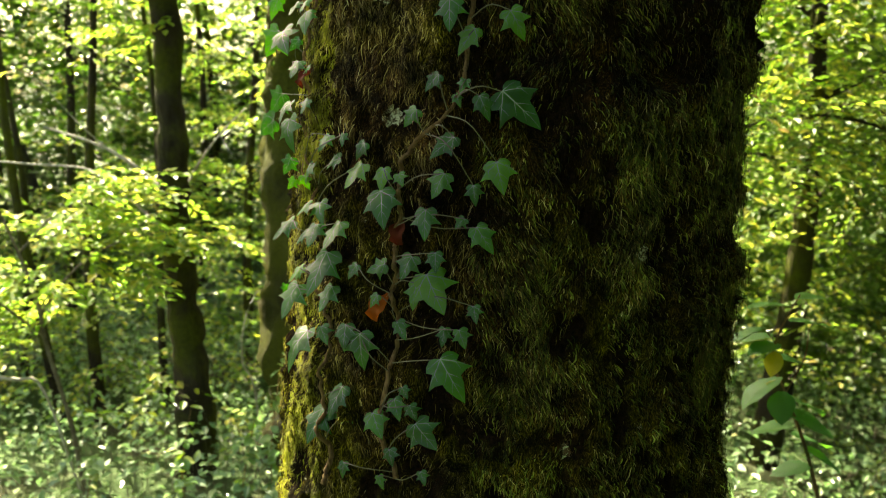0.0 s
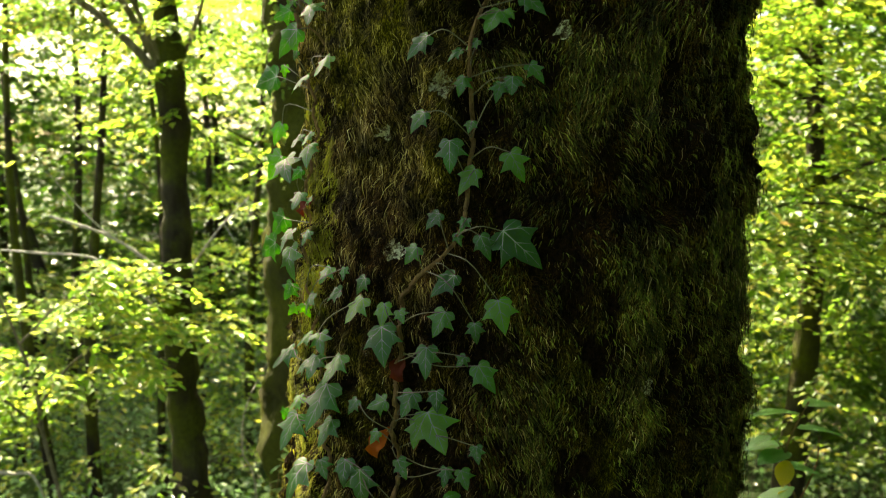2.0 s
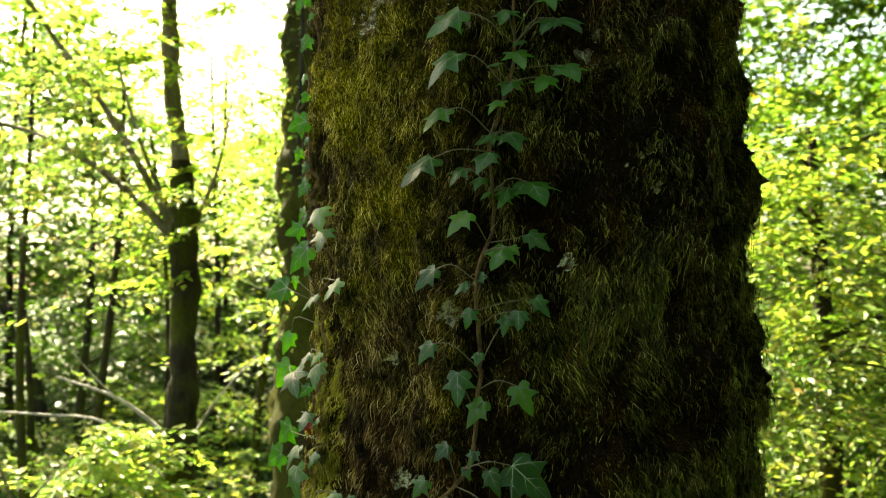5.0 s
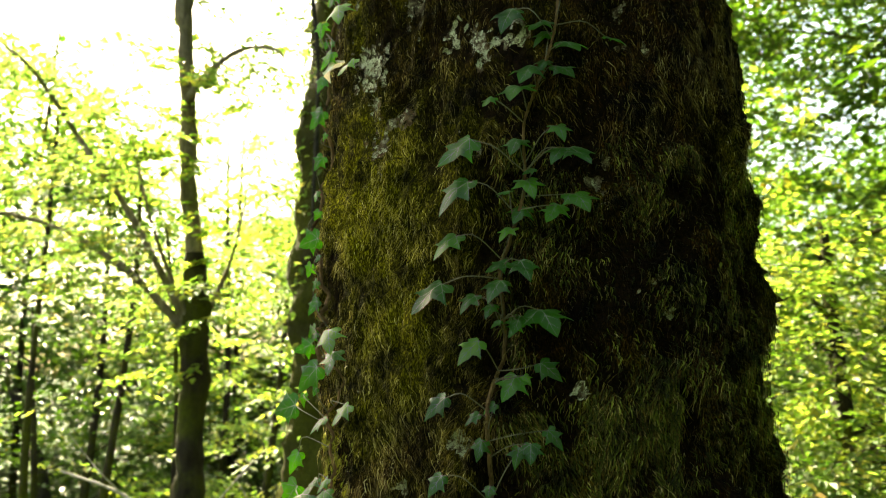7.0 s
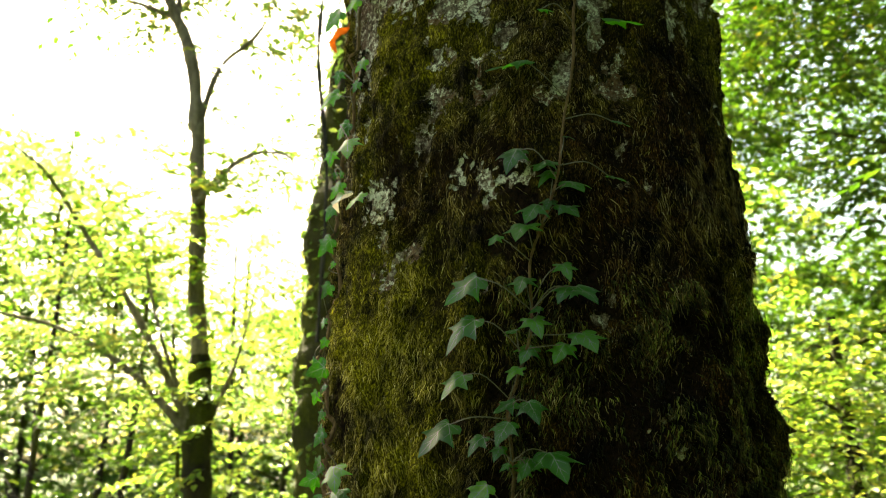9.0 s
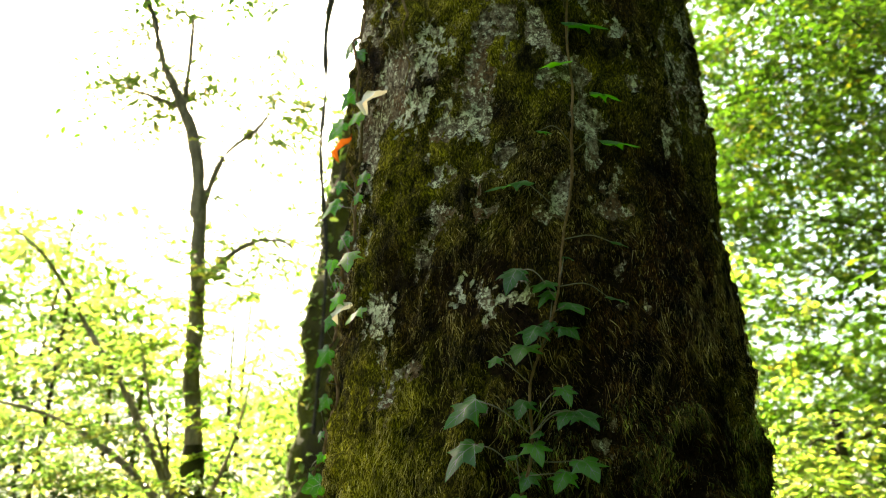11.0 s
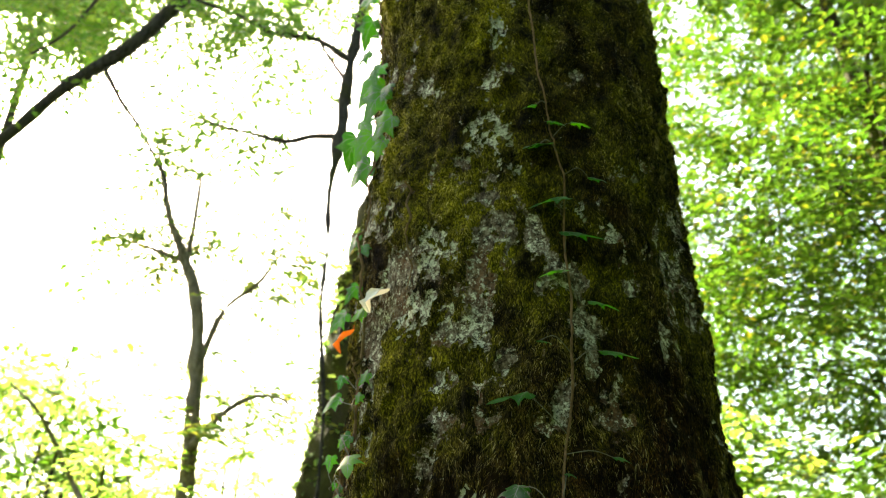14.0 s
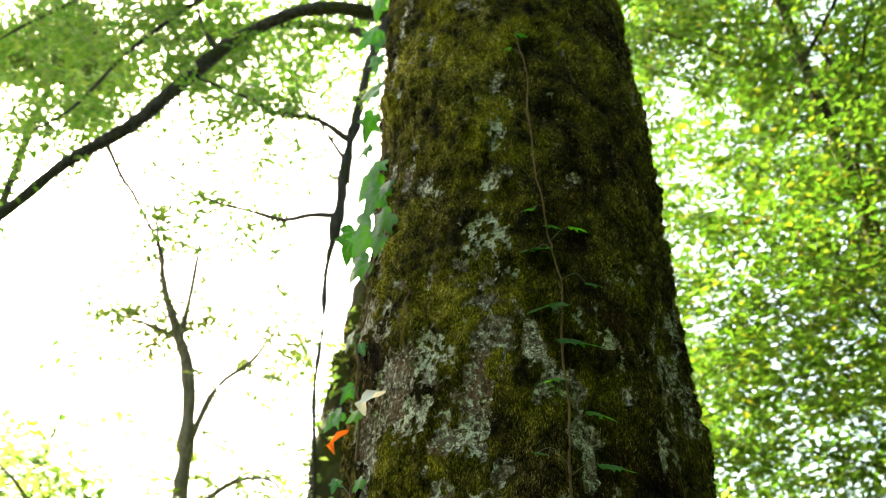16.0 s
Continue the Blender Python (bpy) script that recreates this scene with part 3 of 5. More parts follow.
moss_layer("frond_moss", FROND, "shaggy dark green frond moss", 105000, 7, 0.85, 2.35, 0.012, 0.0008, 2.0, (258, 360))


# ---- other trees ----
def limb(name, points, parent, material=BARK_LIMB, n=26, sides=8, rough=0.15):
    v, f = tube(points, n, sides, rough)
    return solid(name, v - np.array(parent.location), f, material, parent, smooth=True)


def crown(parent, rng, places, yaw, pitch, scale, leaf=0.055, material=BEECH, fine=True, name="crown", twig_mat=TWIG):
    (lv, lf), (tv, tf) = sprays(rng, np.asarray(places), np.asarray(yaw), np.asarray(pitch), np.asarray(scale), leaf, fine)
    base = np.array(parent.location)
    tagged(solid(name, lv - base, lf, material, parent), kind="stuff")
    tagged(solid("twig_layer", tv - base, tf, twig_mat, parent), kind="stuff")


def along(points, count, rng, spread=0.15, start=0.15):
    """Random places along a limb, and headings away from it."""
    line = bend(points, 60)
    k = rng.integers(int(60 * start), 60, count)
    way = np.gradient(line[:, :3], axis=0)[k]
    yaw = np.arctan2(-way[:, 0], way[:, 1]) + rng.choice([-1, 1], count) * rng.uniform(0.2, 1.3, count)
    return line[k, :3] + rng.normal(0, spread, (count, 3)) * [1, 1, 0.6], yaw, rng.normal(-0.12, 0.22, count)


# unseen crown added to the great tree, high over the path, to block sky light
rng = np.random.default_rng(77)
UNSEEN_LIMBS = [[(AXIS_X, AXIS_Y, 7.6, 0.13), (0.9, 0.4, 8.6, 0.08), (1.8, -1.2, 9.2, 0.05), (2.4, -3.0, 9.4, 0.01)],
           [(AXIS_X, AXIS_Y, 8.2, 0.12), (1.3, 2.4, 9.4, 0.08), (2.4, 2.9, 10.0, 0.01)]]
for pts in UNSEEN_LIMBS:
    limb("limb", pts, great_tree, BARK_FAR, 20, 10)
bits = [along(p, 110, rng, 0.5, 0.3) for p in UNSEEN_LIMBS]
crown(great_tree, rng, *[np.concatenate(x) for x in zip(*bits)], rng.uniform(1.2, 2.0, 220), 0.11, BEECH, False)

# slim mossy tree with an open, arching crown
tree_a = thing("slim_tree", "slim mossy forest tree with dark trunk and sparse arching branches", "tree", (-1.27, 3.8, -0.35))
A_STEM = [(-1.27, 3.8, -0.4, 0.10), (-1.28, 3.84, 0.2, 0.088), (-1.325, 3.87, 1.05, 0.075), (-1.32, 3.9, 1.6, 0.069), (-1.325, 3.92, 2.15, 0.068), (-1.345, 3.9, 2.6, 0.050), (-1.38, 3.85, 3.1, 0.043), (-1.37, 3.72, 3.6, 0.038), (-1.42, 3.65, 4.1, 0.031), (-1.51, 3.6, 4.35, 0.026), (-1.62, 3.55, 4.6, 0.017), (-1.8, 3.5, 5.2, 0.007)]
limb("trunk", A_STEM[:6], tree_a, BARK_FAR, 90, 20, 0.26)
limb("upper_stem", A_STEM[5:], tree_a, BARK_GLARE, 80, 14, 0.3)
A_LIMBS = [[(-1.36, 3.9, 2.2, 0.025), (-1.55, 3.9, 2.4, 0.018), (-1.73, 3.9, 2.55, 0.015), (-2.06, 3.9, 2.74, 0.012), (-2.5, 3.9, 2.85, 0.006)],
           [(-1.36, 3.9, 2.24, 0.024), (-1.68, 3.9, 2.8, 0.018), (-1.94, 3.9, 3.16, 0.014), (-2.23, 3.9, 3.56, 0.01), (-2.45, 3.9, 3.75, 0.005)],
           [(-1.38, 3.75, 3.33, 0.02), (-1.21, 3.7, 3.5, 0.015), (-1.06, 3.7, 3.59, 0.012), (-0.9, 3.7, 3.57, 0.007), (-0.85, 3.7, 3.45, 0.003)],
           [(-1.38, 3.7, 3.72, 0.018), (-1.28, 3.7, 4.07, 0.013), (-1.11, 3.7, 4.24, 0.01), (-0.98, 3.7, 4.49, 0.005)],
           [(-1.51, 3.65, 4.34, 0.014), (-1.67, 3.7, 4.43, 0.01), (-1.92, 3.7, 4.53, 0.005)],
           [(-1.51, 3.65, 4.35, 0.018), (-1.53, 3.7, 4.69, 0.012), (-1.55, 3.7, 5.18, 0.005)],
           [(-1.33, 3.9, 2.2, 0.014), (-1.5, 3.75, 2.7, 0.009), (-1.62, 3.7, 3.2, 0.005)],
           [(-1.33, 3.9, 2.15, 0.012), (-1.2, 4.05, 2.6, 0.008), (-1.12, 4.1, 3.1, 0.004)]]
for pts in A_LIMBS:
    limb("limb", pts, tree_a, BARK_GLARE, 20, 7, 0.3)
rng = np.random.default_rng(21)
bits = [along(p, c, rng, 0.14) for p, c in zip(A_LIMBS, (38, 38, 18, 20, 12, 20, 22, 26))]
crown(tree_a, rng, *[np.concatenate(x) for x in zip(*bits)], rng.uniform(0.45, 0.85, sum(len(b[0]) for b in bits)), 0.05, YELLOWING)
crown(tree_a, rng, *along([p[:3] + (0.02,) for p in A_STEM[3:8]], 40, rng, 0.13, 0.2), rng.uniform(0.3, 0.55, 40), 0.055, SUNLIT_LEAF, name="foliage")

# lit trunk half hidden behind the great one
tree_b = thing("ivy_clad_tree", "leaning tree with mossy furrowed bark and ivy on its edge", "tree", (-0.66, 3.75, -0.35))
B_STEM = [(-0.69, 3.78, -0.5, 0.22), (-0.68, 3.78, 0.3, 0.2), (-0.66, 3.76, 1.36, 0.185), (-0.64, 3.75, 2.1, 0.18), (-0.61, 3.75, 2.95, 0.17), (-0.57, 3.74, 3.79, 0.155), (-0.47, 3.72, 4.5, 0.14), (-0.3, 3.7, 5.4, 0.13), (-0.2, 3.7, 7.5, 0.1)]
limb("trunk", B_STEM, tree_b, BARK_MOSSY, 130, 28, 0.26)
S_STEM = [(-0.3, 3.6, 6.9, 0.06), (-0.46, 3.3, 6.5, 0.045), (-0.53, 3.2, 6.1, 0.04), (-0.6, 3.2, 5.54, 0.032), (-0.63, 3.2, 5.16, 0.03), (-0.64, 3.2, 4.84, 0.03), (-0.655, 3.2, 4.66, 0.020), (-0.67, 3.2, 4.45, 0.012), (-0.655, 3.2, 4.16, 0.0105), (-0.66, 3.2, 3.81, 0.010), (-0.625, 3.3, 3.3, 0.009), (-0.68, 3.5, 2.6, 0.008)]
limb("hanging_limb", S_STEM, tree_b, BARK_LIMB, 110, 10, 0.55)
B_LIMBS = [[(-0.35, 3.4, 6.7, 0.05), (-0.93, 3.2, 6.53, 0.045), (-1.34, 3.2, 6.29, 0.041), (-1.53, 3.2, 6.08, 0.04), (-1.88, 3.2, 5.52, 0.036), (-2.19, 3.2, 5.22, 0.033), (-2.45, 3.2, 4.84, 0.028), (-2.9, 3.2, 4.4, 0.02)],
           [(-1.5, 3.2, 6.1, 0.02), (-1.74, 3.3, 6.6, 0.012), (-1.9, 3.4, 7.2, 0.006)],
           [(-1.4, 3.2, 6.9, 0.02), (-1.71, 3.2, 6.63, 0.016), (-2.06, 3.2, 6.13, 0.011), (-2.28, 3.2, 5.64, 0.009), (-2.5, 3.2, 5.42, 0.004)],
           [(-0.62, 3.2, 5.37, 0.022), (-0.83, 3.2, 5.54, 0.017), (-1.07, 3.2, 5.59, 0.014), (-1.25, 3.2, 5.71, 0.011), (-1.58, 3.2, 5.88, 0.008)],
           [(-0.62, 3.2, 5.2, 0.014), (-0.74, 3.2, 5.4, 0.01), (-0.82, 3.2, 5.56, 0.007)],
           [(-0.66, 3.2, 4.84, 0.016), (-0.79, 3.2, 4.84, 0.014), (-0.93, 3.2, 4.81, 0.013), (-1.12, 3.2, 4.87, 0.011), (-1.35, 3.2, 4.95, 0.009), (-1.7, 3.2, 5.2, 0.006)],
           [(-2.01, 3.2, 5.36, 0.012), (-1.87, 3.2, 5.12, 0.010), (-1.75, 3.2, 4.96, 0.009), (-1.63, 3.2, 4.77, 0.008), (-1.51, 3.2, 4.55, 0.007), (-1.5, 3.2, 4.4, 0.004)]]
B_LIMBS += [[(-0.25, 3.7, 6.6, 0.06), (-0.9, 4.0, 7.3, 0.04), (-1.7, 4.3, 7.7, 0.025), (-2.8, 4.6, 7.9, 0.006)],
            [(-0.2, 3.7, 7.2, 0.06), (-0.8, 4.4, 7.9, 0.04), (-1.5, 5.2, 8.4, 0.02), (-2.4, 5.9, 8.6, 0.006)],
            [(-0.2, 3.7, 7.0, 0.05), (-0.9, 3.3, 7.5, 0.03), (-1.9, 3.2, 7.6, 0.018), (-2.9, 3.3, 7.4, 0.006)],
            [(-0.2, 3.7, 7.3, 0.05), (0.7, 4.1, 8.0, 0.03), (1.6, 4.5, 8.2, 0.006)],
            [(-1.7, 4.3, 7.7, 0.02), (-2.6, 4.2, 7.6, 0.014), (-3.5, 4.2, 7.3, 0.009), (-4.3, 4.3, 6.9, 0.004)],
            [(-1.3, 3.2, 7.55, 0.02), (-2.3, 3.4, 7.2, 0.014), (-3.2, 3.6, 6.8, 0.009), (-3.9, 3.8, 6.3, 0.004)]]
for pts in B_LIMBS:
    limb("limb", pts, tree_b, BARK_LIMB, 30, 8, 0.25)
rng = np.random.default_rng(22)
bits = [along(p, c, rng, 0.16 if c < 31 else 0.4, s) for p, c, s in zip(B_LIMBS, (28, 28, 30, 24, 6, 14, 4, 130, 130, 110, 110, 90, 90), (0.05, 0.1, 0.1, 0.2, 0.2, 0.3, 0.3, 0.2, 0.2, 0.2, 0.2, 0.1, 0.1))]
crown(tree_b, rng, *[np.concatenate(x) for x in zip(*bits)], rng.uniform(0.4, 0.8, sum(len(b[0]) for b in bits)), 0.05, CANOPY)
u = rng.uniform(0, 1, 420) ** 0.8
side = bend(B_STEM, 100)[(30 + u * 45).astype(int)]
away = np.radians(rng.uniform(150, 260, 420))
fringe = side[:, :3] + np.stack([np.cos(away), np.sin(away), rng.normal(0, 0.5, 420)], -1) * (side[:, 3:] * rng.uniform(1.0, 1.25, (420, 1)))
fv, ff = leaves_at(fringe, rng.uniform(0, 6.28, 420), rng.uniform(-1.2, 0.2, 420), rng.normal(0, 0.5, 420), rng.uniform(0.03, 0.06, 420))
tagged(solid("ivy_leaves", fv - np.array(tree_b.location), ff, YELLOWING, tree_b, "fringe of small sunlit ivy leaves"), kind="stuff")

# canopy high over the left: sprays of a beech whose trunk stands out of view
def beech(place, height, lean, radius, seed, count, low, reach, scale=(0.7, 1.2), leaf=0.055, material=BEECH, label="tall beech with layered sprays of bright green leaves", limbs=10, name="beech_tree", fine=True):
    """A forest tree with layered, nearly level branches."""
    rng = np.random.default_rng(seed)
    x, y = place
    z0 = float(ground_z(x, y)) - 0.15
    t = thing(name, label, "tree", (x, y, z0))
    top = np.array([x + lean[0] * height, y + lean[1] * height, z0 + height])
    foot = np.array([x, y, z0])
    stem = [(*(foot + (top - foot) * u + [0.06 * math.sin(5 * u + seed), 0.06 * math.cos(4 * u + seed), 0]), radius * (1 - 0.75 * u)) for u in np.linspace(0, 1, 7)]
    limb("trunk", stem, t, BARK_FAR, 40, 12, 0.12)
    bits = []
    for k in range(limbs):
        u = low + (0.97 - low) * (k + rng.uniform(0, 0.9)) / limbs
        s = foot + (top - foot) * u
        a = rng.uniform(0, 2 * math.pi)
        far = reach * rng.uniform(0.55, 1.1) * (1.15 - 0.6 * u)
        d = np.array([math.cos(a), math.sin(a), 0])
        pts = [(*s, radius * 0.2), (*(s + d * far * 0.35 + [0, 0, far * 0.16]), radius * 0.12), (*(s + d * far * 0.7 + [0, 0, far * 0.2]), radius * 0.06), (*(s + d * far + [0, 0, far * 0.13]), 0.004)]
        limb("limb", pts, t, BARK_FAR, 14, 6)
        bits.append(along(pts, count // limbs, rng, 0.1 * reach, 0.2))
    places, yaw, pitch = [np.concatenate(q) for q in zip(*bits)]
    crown(t, rng, places, yaw, pitch, rng.uniform(*scale, len(places)), leaf, material, fine)
    return t


tall = dict(limbs=18)
beech((1.97, 4.45), 3.5, (0.015, -0.02), 0.10, 31, 230, 0.45, 1.5, leaf=0.055, material=SUNLIT_LEAF)
beech((2.9, 4.3), 9.5, (-0.03, -0.03), 0.10, 32, 1000, 0.20, 2.6, leaf=0.055, **tall)
beech((4.9, 6.4), 9.0, (-0.05, -0.02), 0.07, 33, 600, 0.08, 2.6, leaf=0.06, fine=False, **tall)
beech((5.6, 7.2), 12.0, (-0.05, 0.0), 0.10, 34, 700, 0.08, 3.2, leaf=0.065, fine=False, **tall)
beech((4.3, 3.0), 9.0, (0.0, 0.0), 0.14, 36, 500, 0.3, 2.6, leaf=0.06, fine=False, **tall)
beech((3.9, 5.2), 10.5, (-0.05, -0.02), 0.06, 37, 760, 0.40, 3.4, leaf=0.06, fine=False, **tall)
beech((1.78, 4.75), 3.2, (-0.02, 0.0), 0.045, 35, 60, 0.45, 0.9, material=SUNLIT_LEAF, name="slim_beech", label="slender young beech with dark stem", limbs=6)
for k, (px, py, h, r) in enumerate([(-2.42, 4.75, 4.2, 0.036), (-2.2, 4.9, 3.8, 0.044), (-1.85, 5.2, 3.6, 0.032), (-3.1, 5.6, 3.0, 0.04), (-3.5, 4.6, 2.4, 0.03)]):
    beech((px, py), h, ((-0.05, 0.02, -0.04, 0.03, 0.0)[k], 0), r, 40 + k, 8, 0.55, 1.0, name="young_beech", label="young beech with dark bent stem and pale green leaves", limbs=4, material=SUNLIT_LEAF if k % 2 else BEECH)
for k, (px, py, h, n) in enumerate([(-1.55, 6.3, 3.9, 130), (-3.3, 6.9, 4.8, 110), (-2.5, 8.0, 5.2, 110), (-0.9, 7.6, 4.4, 80)]):
    beech((px, py), h, (0.02, 0), 0.05, 60 + k, n, 0.25, 1.4, name="young_beech", label="leafy young beech with pale yellow-green foliage", limbs=10, material=SUNLIT_LEAF if k % 2 == 0 else YELLOWING)

for k, (px, py, h, n) in enumerate([(-3.4, 11.6, 7.4, 170), (-6.2, 11.0, 8.2, 190), (-1.5, 12.2, 6.8, 120), (-8.4, 10.6, 8.0, 130)]):
    beech((px, py), h, (0.02, 0), 0.06, 70 + k, n, 0.45, 1.9, name="young_beech", label="slender tree with airy pale green crown deep in wood", limbs=12, material=SUNLIT_LEAF, leaf=0.10, fine=False, scale=(1.1, 1.9))

# a tall tree added, trunk out of view, so its high crown shades the upper trunk
beech((-8.0, 10.7), 16.3, (0.0, 0.0), 0.17, 81, 380, 0.892, 1.8, leaf=0.13, fine=False, limbs=14, scale=(1.0, 1.6), label="very tall beech added for shade, its crown high over the wood")

# ---- ivy ----
def ivy_outline(rng):
    """Half outline of a five-lobed leaf, 1 long."""
    w = rng.uniform(0.9, 1.1)
    deep = rng.uniform(0.82, 1.05)
    return np.array([(0, 0.0), (0.10, -0.08), (0.22, -0.11), (0.34 * w, -0.03), (0.40 * w, 0.09), (0.33 * w * deep, 0.20), (0.42 * w, 0.33), (0.54 * w, 0.43), (0.38 * w, 0.445), (0.245 * w * deep, 0.50), (0.20 * w, 0.64), (0.11, 0.83), (0, 1.0)])


def ivy_mesh(seed):
    """One ivy leaf with raised pale veins: base at the origin, tip along +y, upper face +z."""
    rng = np.random.default_rng(seed)
    right, left = ivy_outline(rng), ivy_outline(rng) * [-1, 1]
    edge = np.vstack([right, left[-2:0:-1]])
    droop, fold, twist, wave = rng.uniform(0.18, 0.42), rng.uniform(0.02, 0.12), rng.uniform(-0.15, 0.15), rng.uniform(0, 6.28)

    def height(x, y):
        return fold * np.abs(x) - droop * np.maximum(y, 0) ** 2 - 0.55 * x * x + twist * x * y + 0.03 * np.sin(9 * x + 7 * y + wave)

    hub = np.array([0.0, 0.3])
    rings = [hub + (edge - hub) * s for s in (0.35, 0.7, 1.0)]
    pts = np.vstack([hub[None], *rings])
    verts = np.column_stack([pts, height(pts[:, 0], pts[:, 1])])
    n, faces = len(edge), []
    for i in range(n):
        j = (i + 1) % n
        faces.append((0, 1 + i, 1 + j))
        for r in (0, 1):
            a, b = 1 + r * n, 1 + (r + 1) * n
            faces.append((a + i, b + i, b + j, a + j))
    verts = [tuple(v) for v in verts]
    first_vein = len(faces)
    lines = [((0, 0.0), (0, 0.95), 0.011), ((0, 0.01), (0.48, 0.40), 0.009), ((0, 0.01), (-0.48, 0.40), 0.009), ((0, 0.0), (0.34, 0.03), 0.008), ((0, 0.0), (-0.34, 0.03), 0.008),
             ((0, 0.3), (0.18, 0.53), 0.007), ((0, 0.34), (-0.18, 0.55), 0.007), ((0, 0.52), (0.12, 0.74), 0.006), ((0, 0.55), (-0.12, 0.76), 0.006),
             ((0.19, 0.16), (0.33, 0.19), 0.006), ((-0.19, 0.16), (-0.33, 0.19), 0.006), ((0.26, 0.22), (0.28, 0.42), 0.006), ((-0.26, 0.22), (-0.28, 0.42), 0.006)]
    for a, b, w in lines:
        a, b = np.array(a), np.array(b)
        d = (b - a) / np.linalg.norm(b - a)
        s = np.array([-d[1], d[0]])
        k0 = len(verts)
        for u in np.linspace(0, 1, 5):
            c = a + (b - a) * u
            for sign in (-1, 1):
                q = c + s * sign * w * (1 - 0.75 * u)
                verts.append((q[0], q[1], float(height(q[0], q[1])) + 0.012))
        for i in range(4):
            faces.append((k0 + 2 * i, k0 + 2 * i + 2, k0 + 2 * i + 3, k0 + 2 * i + 1))
    me = bpy.data.meshes.new("leaf")
    me.from_pydata(verts, [], faces)
    for p in me.polygons:
        p.use_smooth = True
        p.material_index = 1 if p.index >= first_vein else 0
    me.update()
    me.materials.append(IVY)
    me.materials.append(IVY_VEIN)
    return me


IVY = leaf_material("ivy_leaf", [(0.0, (0.008, 0.028, 0.008)), (0.5, (0.012, 0.040, 0.010)), (0.85, (0.020, 0.056, 0.011)), (1.0, (0.036, 0.080, 0.013))], 0.36, 0.44, 0.2, 7.5, True, (0.85, 1.3, 0.10), 0.0012)
IVY_VEIN, vt, vs = nodes_of("ivy_vein")
put_in(vt, vs, "Base Color", n_ramp(vt, n_noise(vt, 90.0, 3.0, 0.5, n_coord(vt)), [(0.3, (0.07, 0.12, 0.05)), (0.7, (0.15, 0.21, 0.10))]))
vs.inputs["Roughness"].default_value = 0.5
VINE = bark_material("vine_bark", (0.075, 0.043, 0.018), (0.25, 0.155, 0.07), (0.09, 0.11, 0.03), 0.25, (220, 220, 60))
STALK, kt, ks = nodes_of("leaf_stalk")
put_in(kt, ks, "Base Color", n_ramp(kt, n_noise(kt, 60.0, 3.0, 0.5, n_coord(kt)), [(0.35, (0.035, 0.04, 0.014)), (0.65, (0.07, 0.055, 0.025))]))
ks.inputs["Roughness"].default_value = 0.6
IVY_MESHES = [ivy_mesh(s) for s in range(9)]
ivy_rng = np.random.default_rng(12)
VINE_LINES = {}


def on_trunk(th, z, off=0.0):
    p, _, _ = trunk_shape(np.array([float(th)]), np.array([float(z)]))
    return p[0] + off * np.array([math.cos(radians(th)), math.sin(radians(th)), 0])


def ivy_vine(line, radius=0.0042, label="climbing ivy with brown stem and dark veined leaves on mossy trunk"):
    """A stem that climbs the trunk. line: turn in degrees and height, from below."""
    pts = bend([(a, z) for a, z in line], 8 * len(line))
    rows = []
    for i, (a, z) in enumerate(pts):
        p = on_trunk(a + 0.35 * math.sin(z * 31), z, 0.015 + 0.003 * math.sin(z * 23))
        rows.append((*p, radius * (1 - 0.55 * i / len(pts))))
    foot = rows[0][:3]
    ob = thing("ivy_vine", label, "ivy", foot)
    v, f = tube(rows, len(rows) * 2, 7, 0.25)
    solid("stem", v - np.array(foot), f, VINE, ob, smooth=True)
    VINE_LINES[ob.name] = np.array(rows)[:, :3]
    return ob


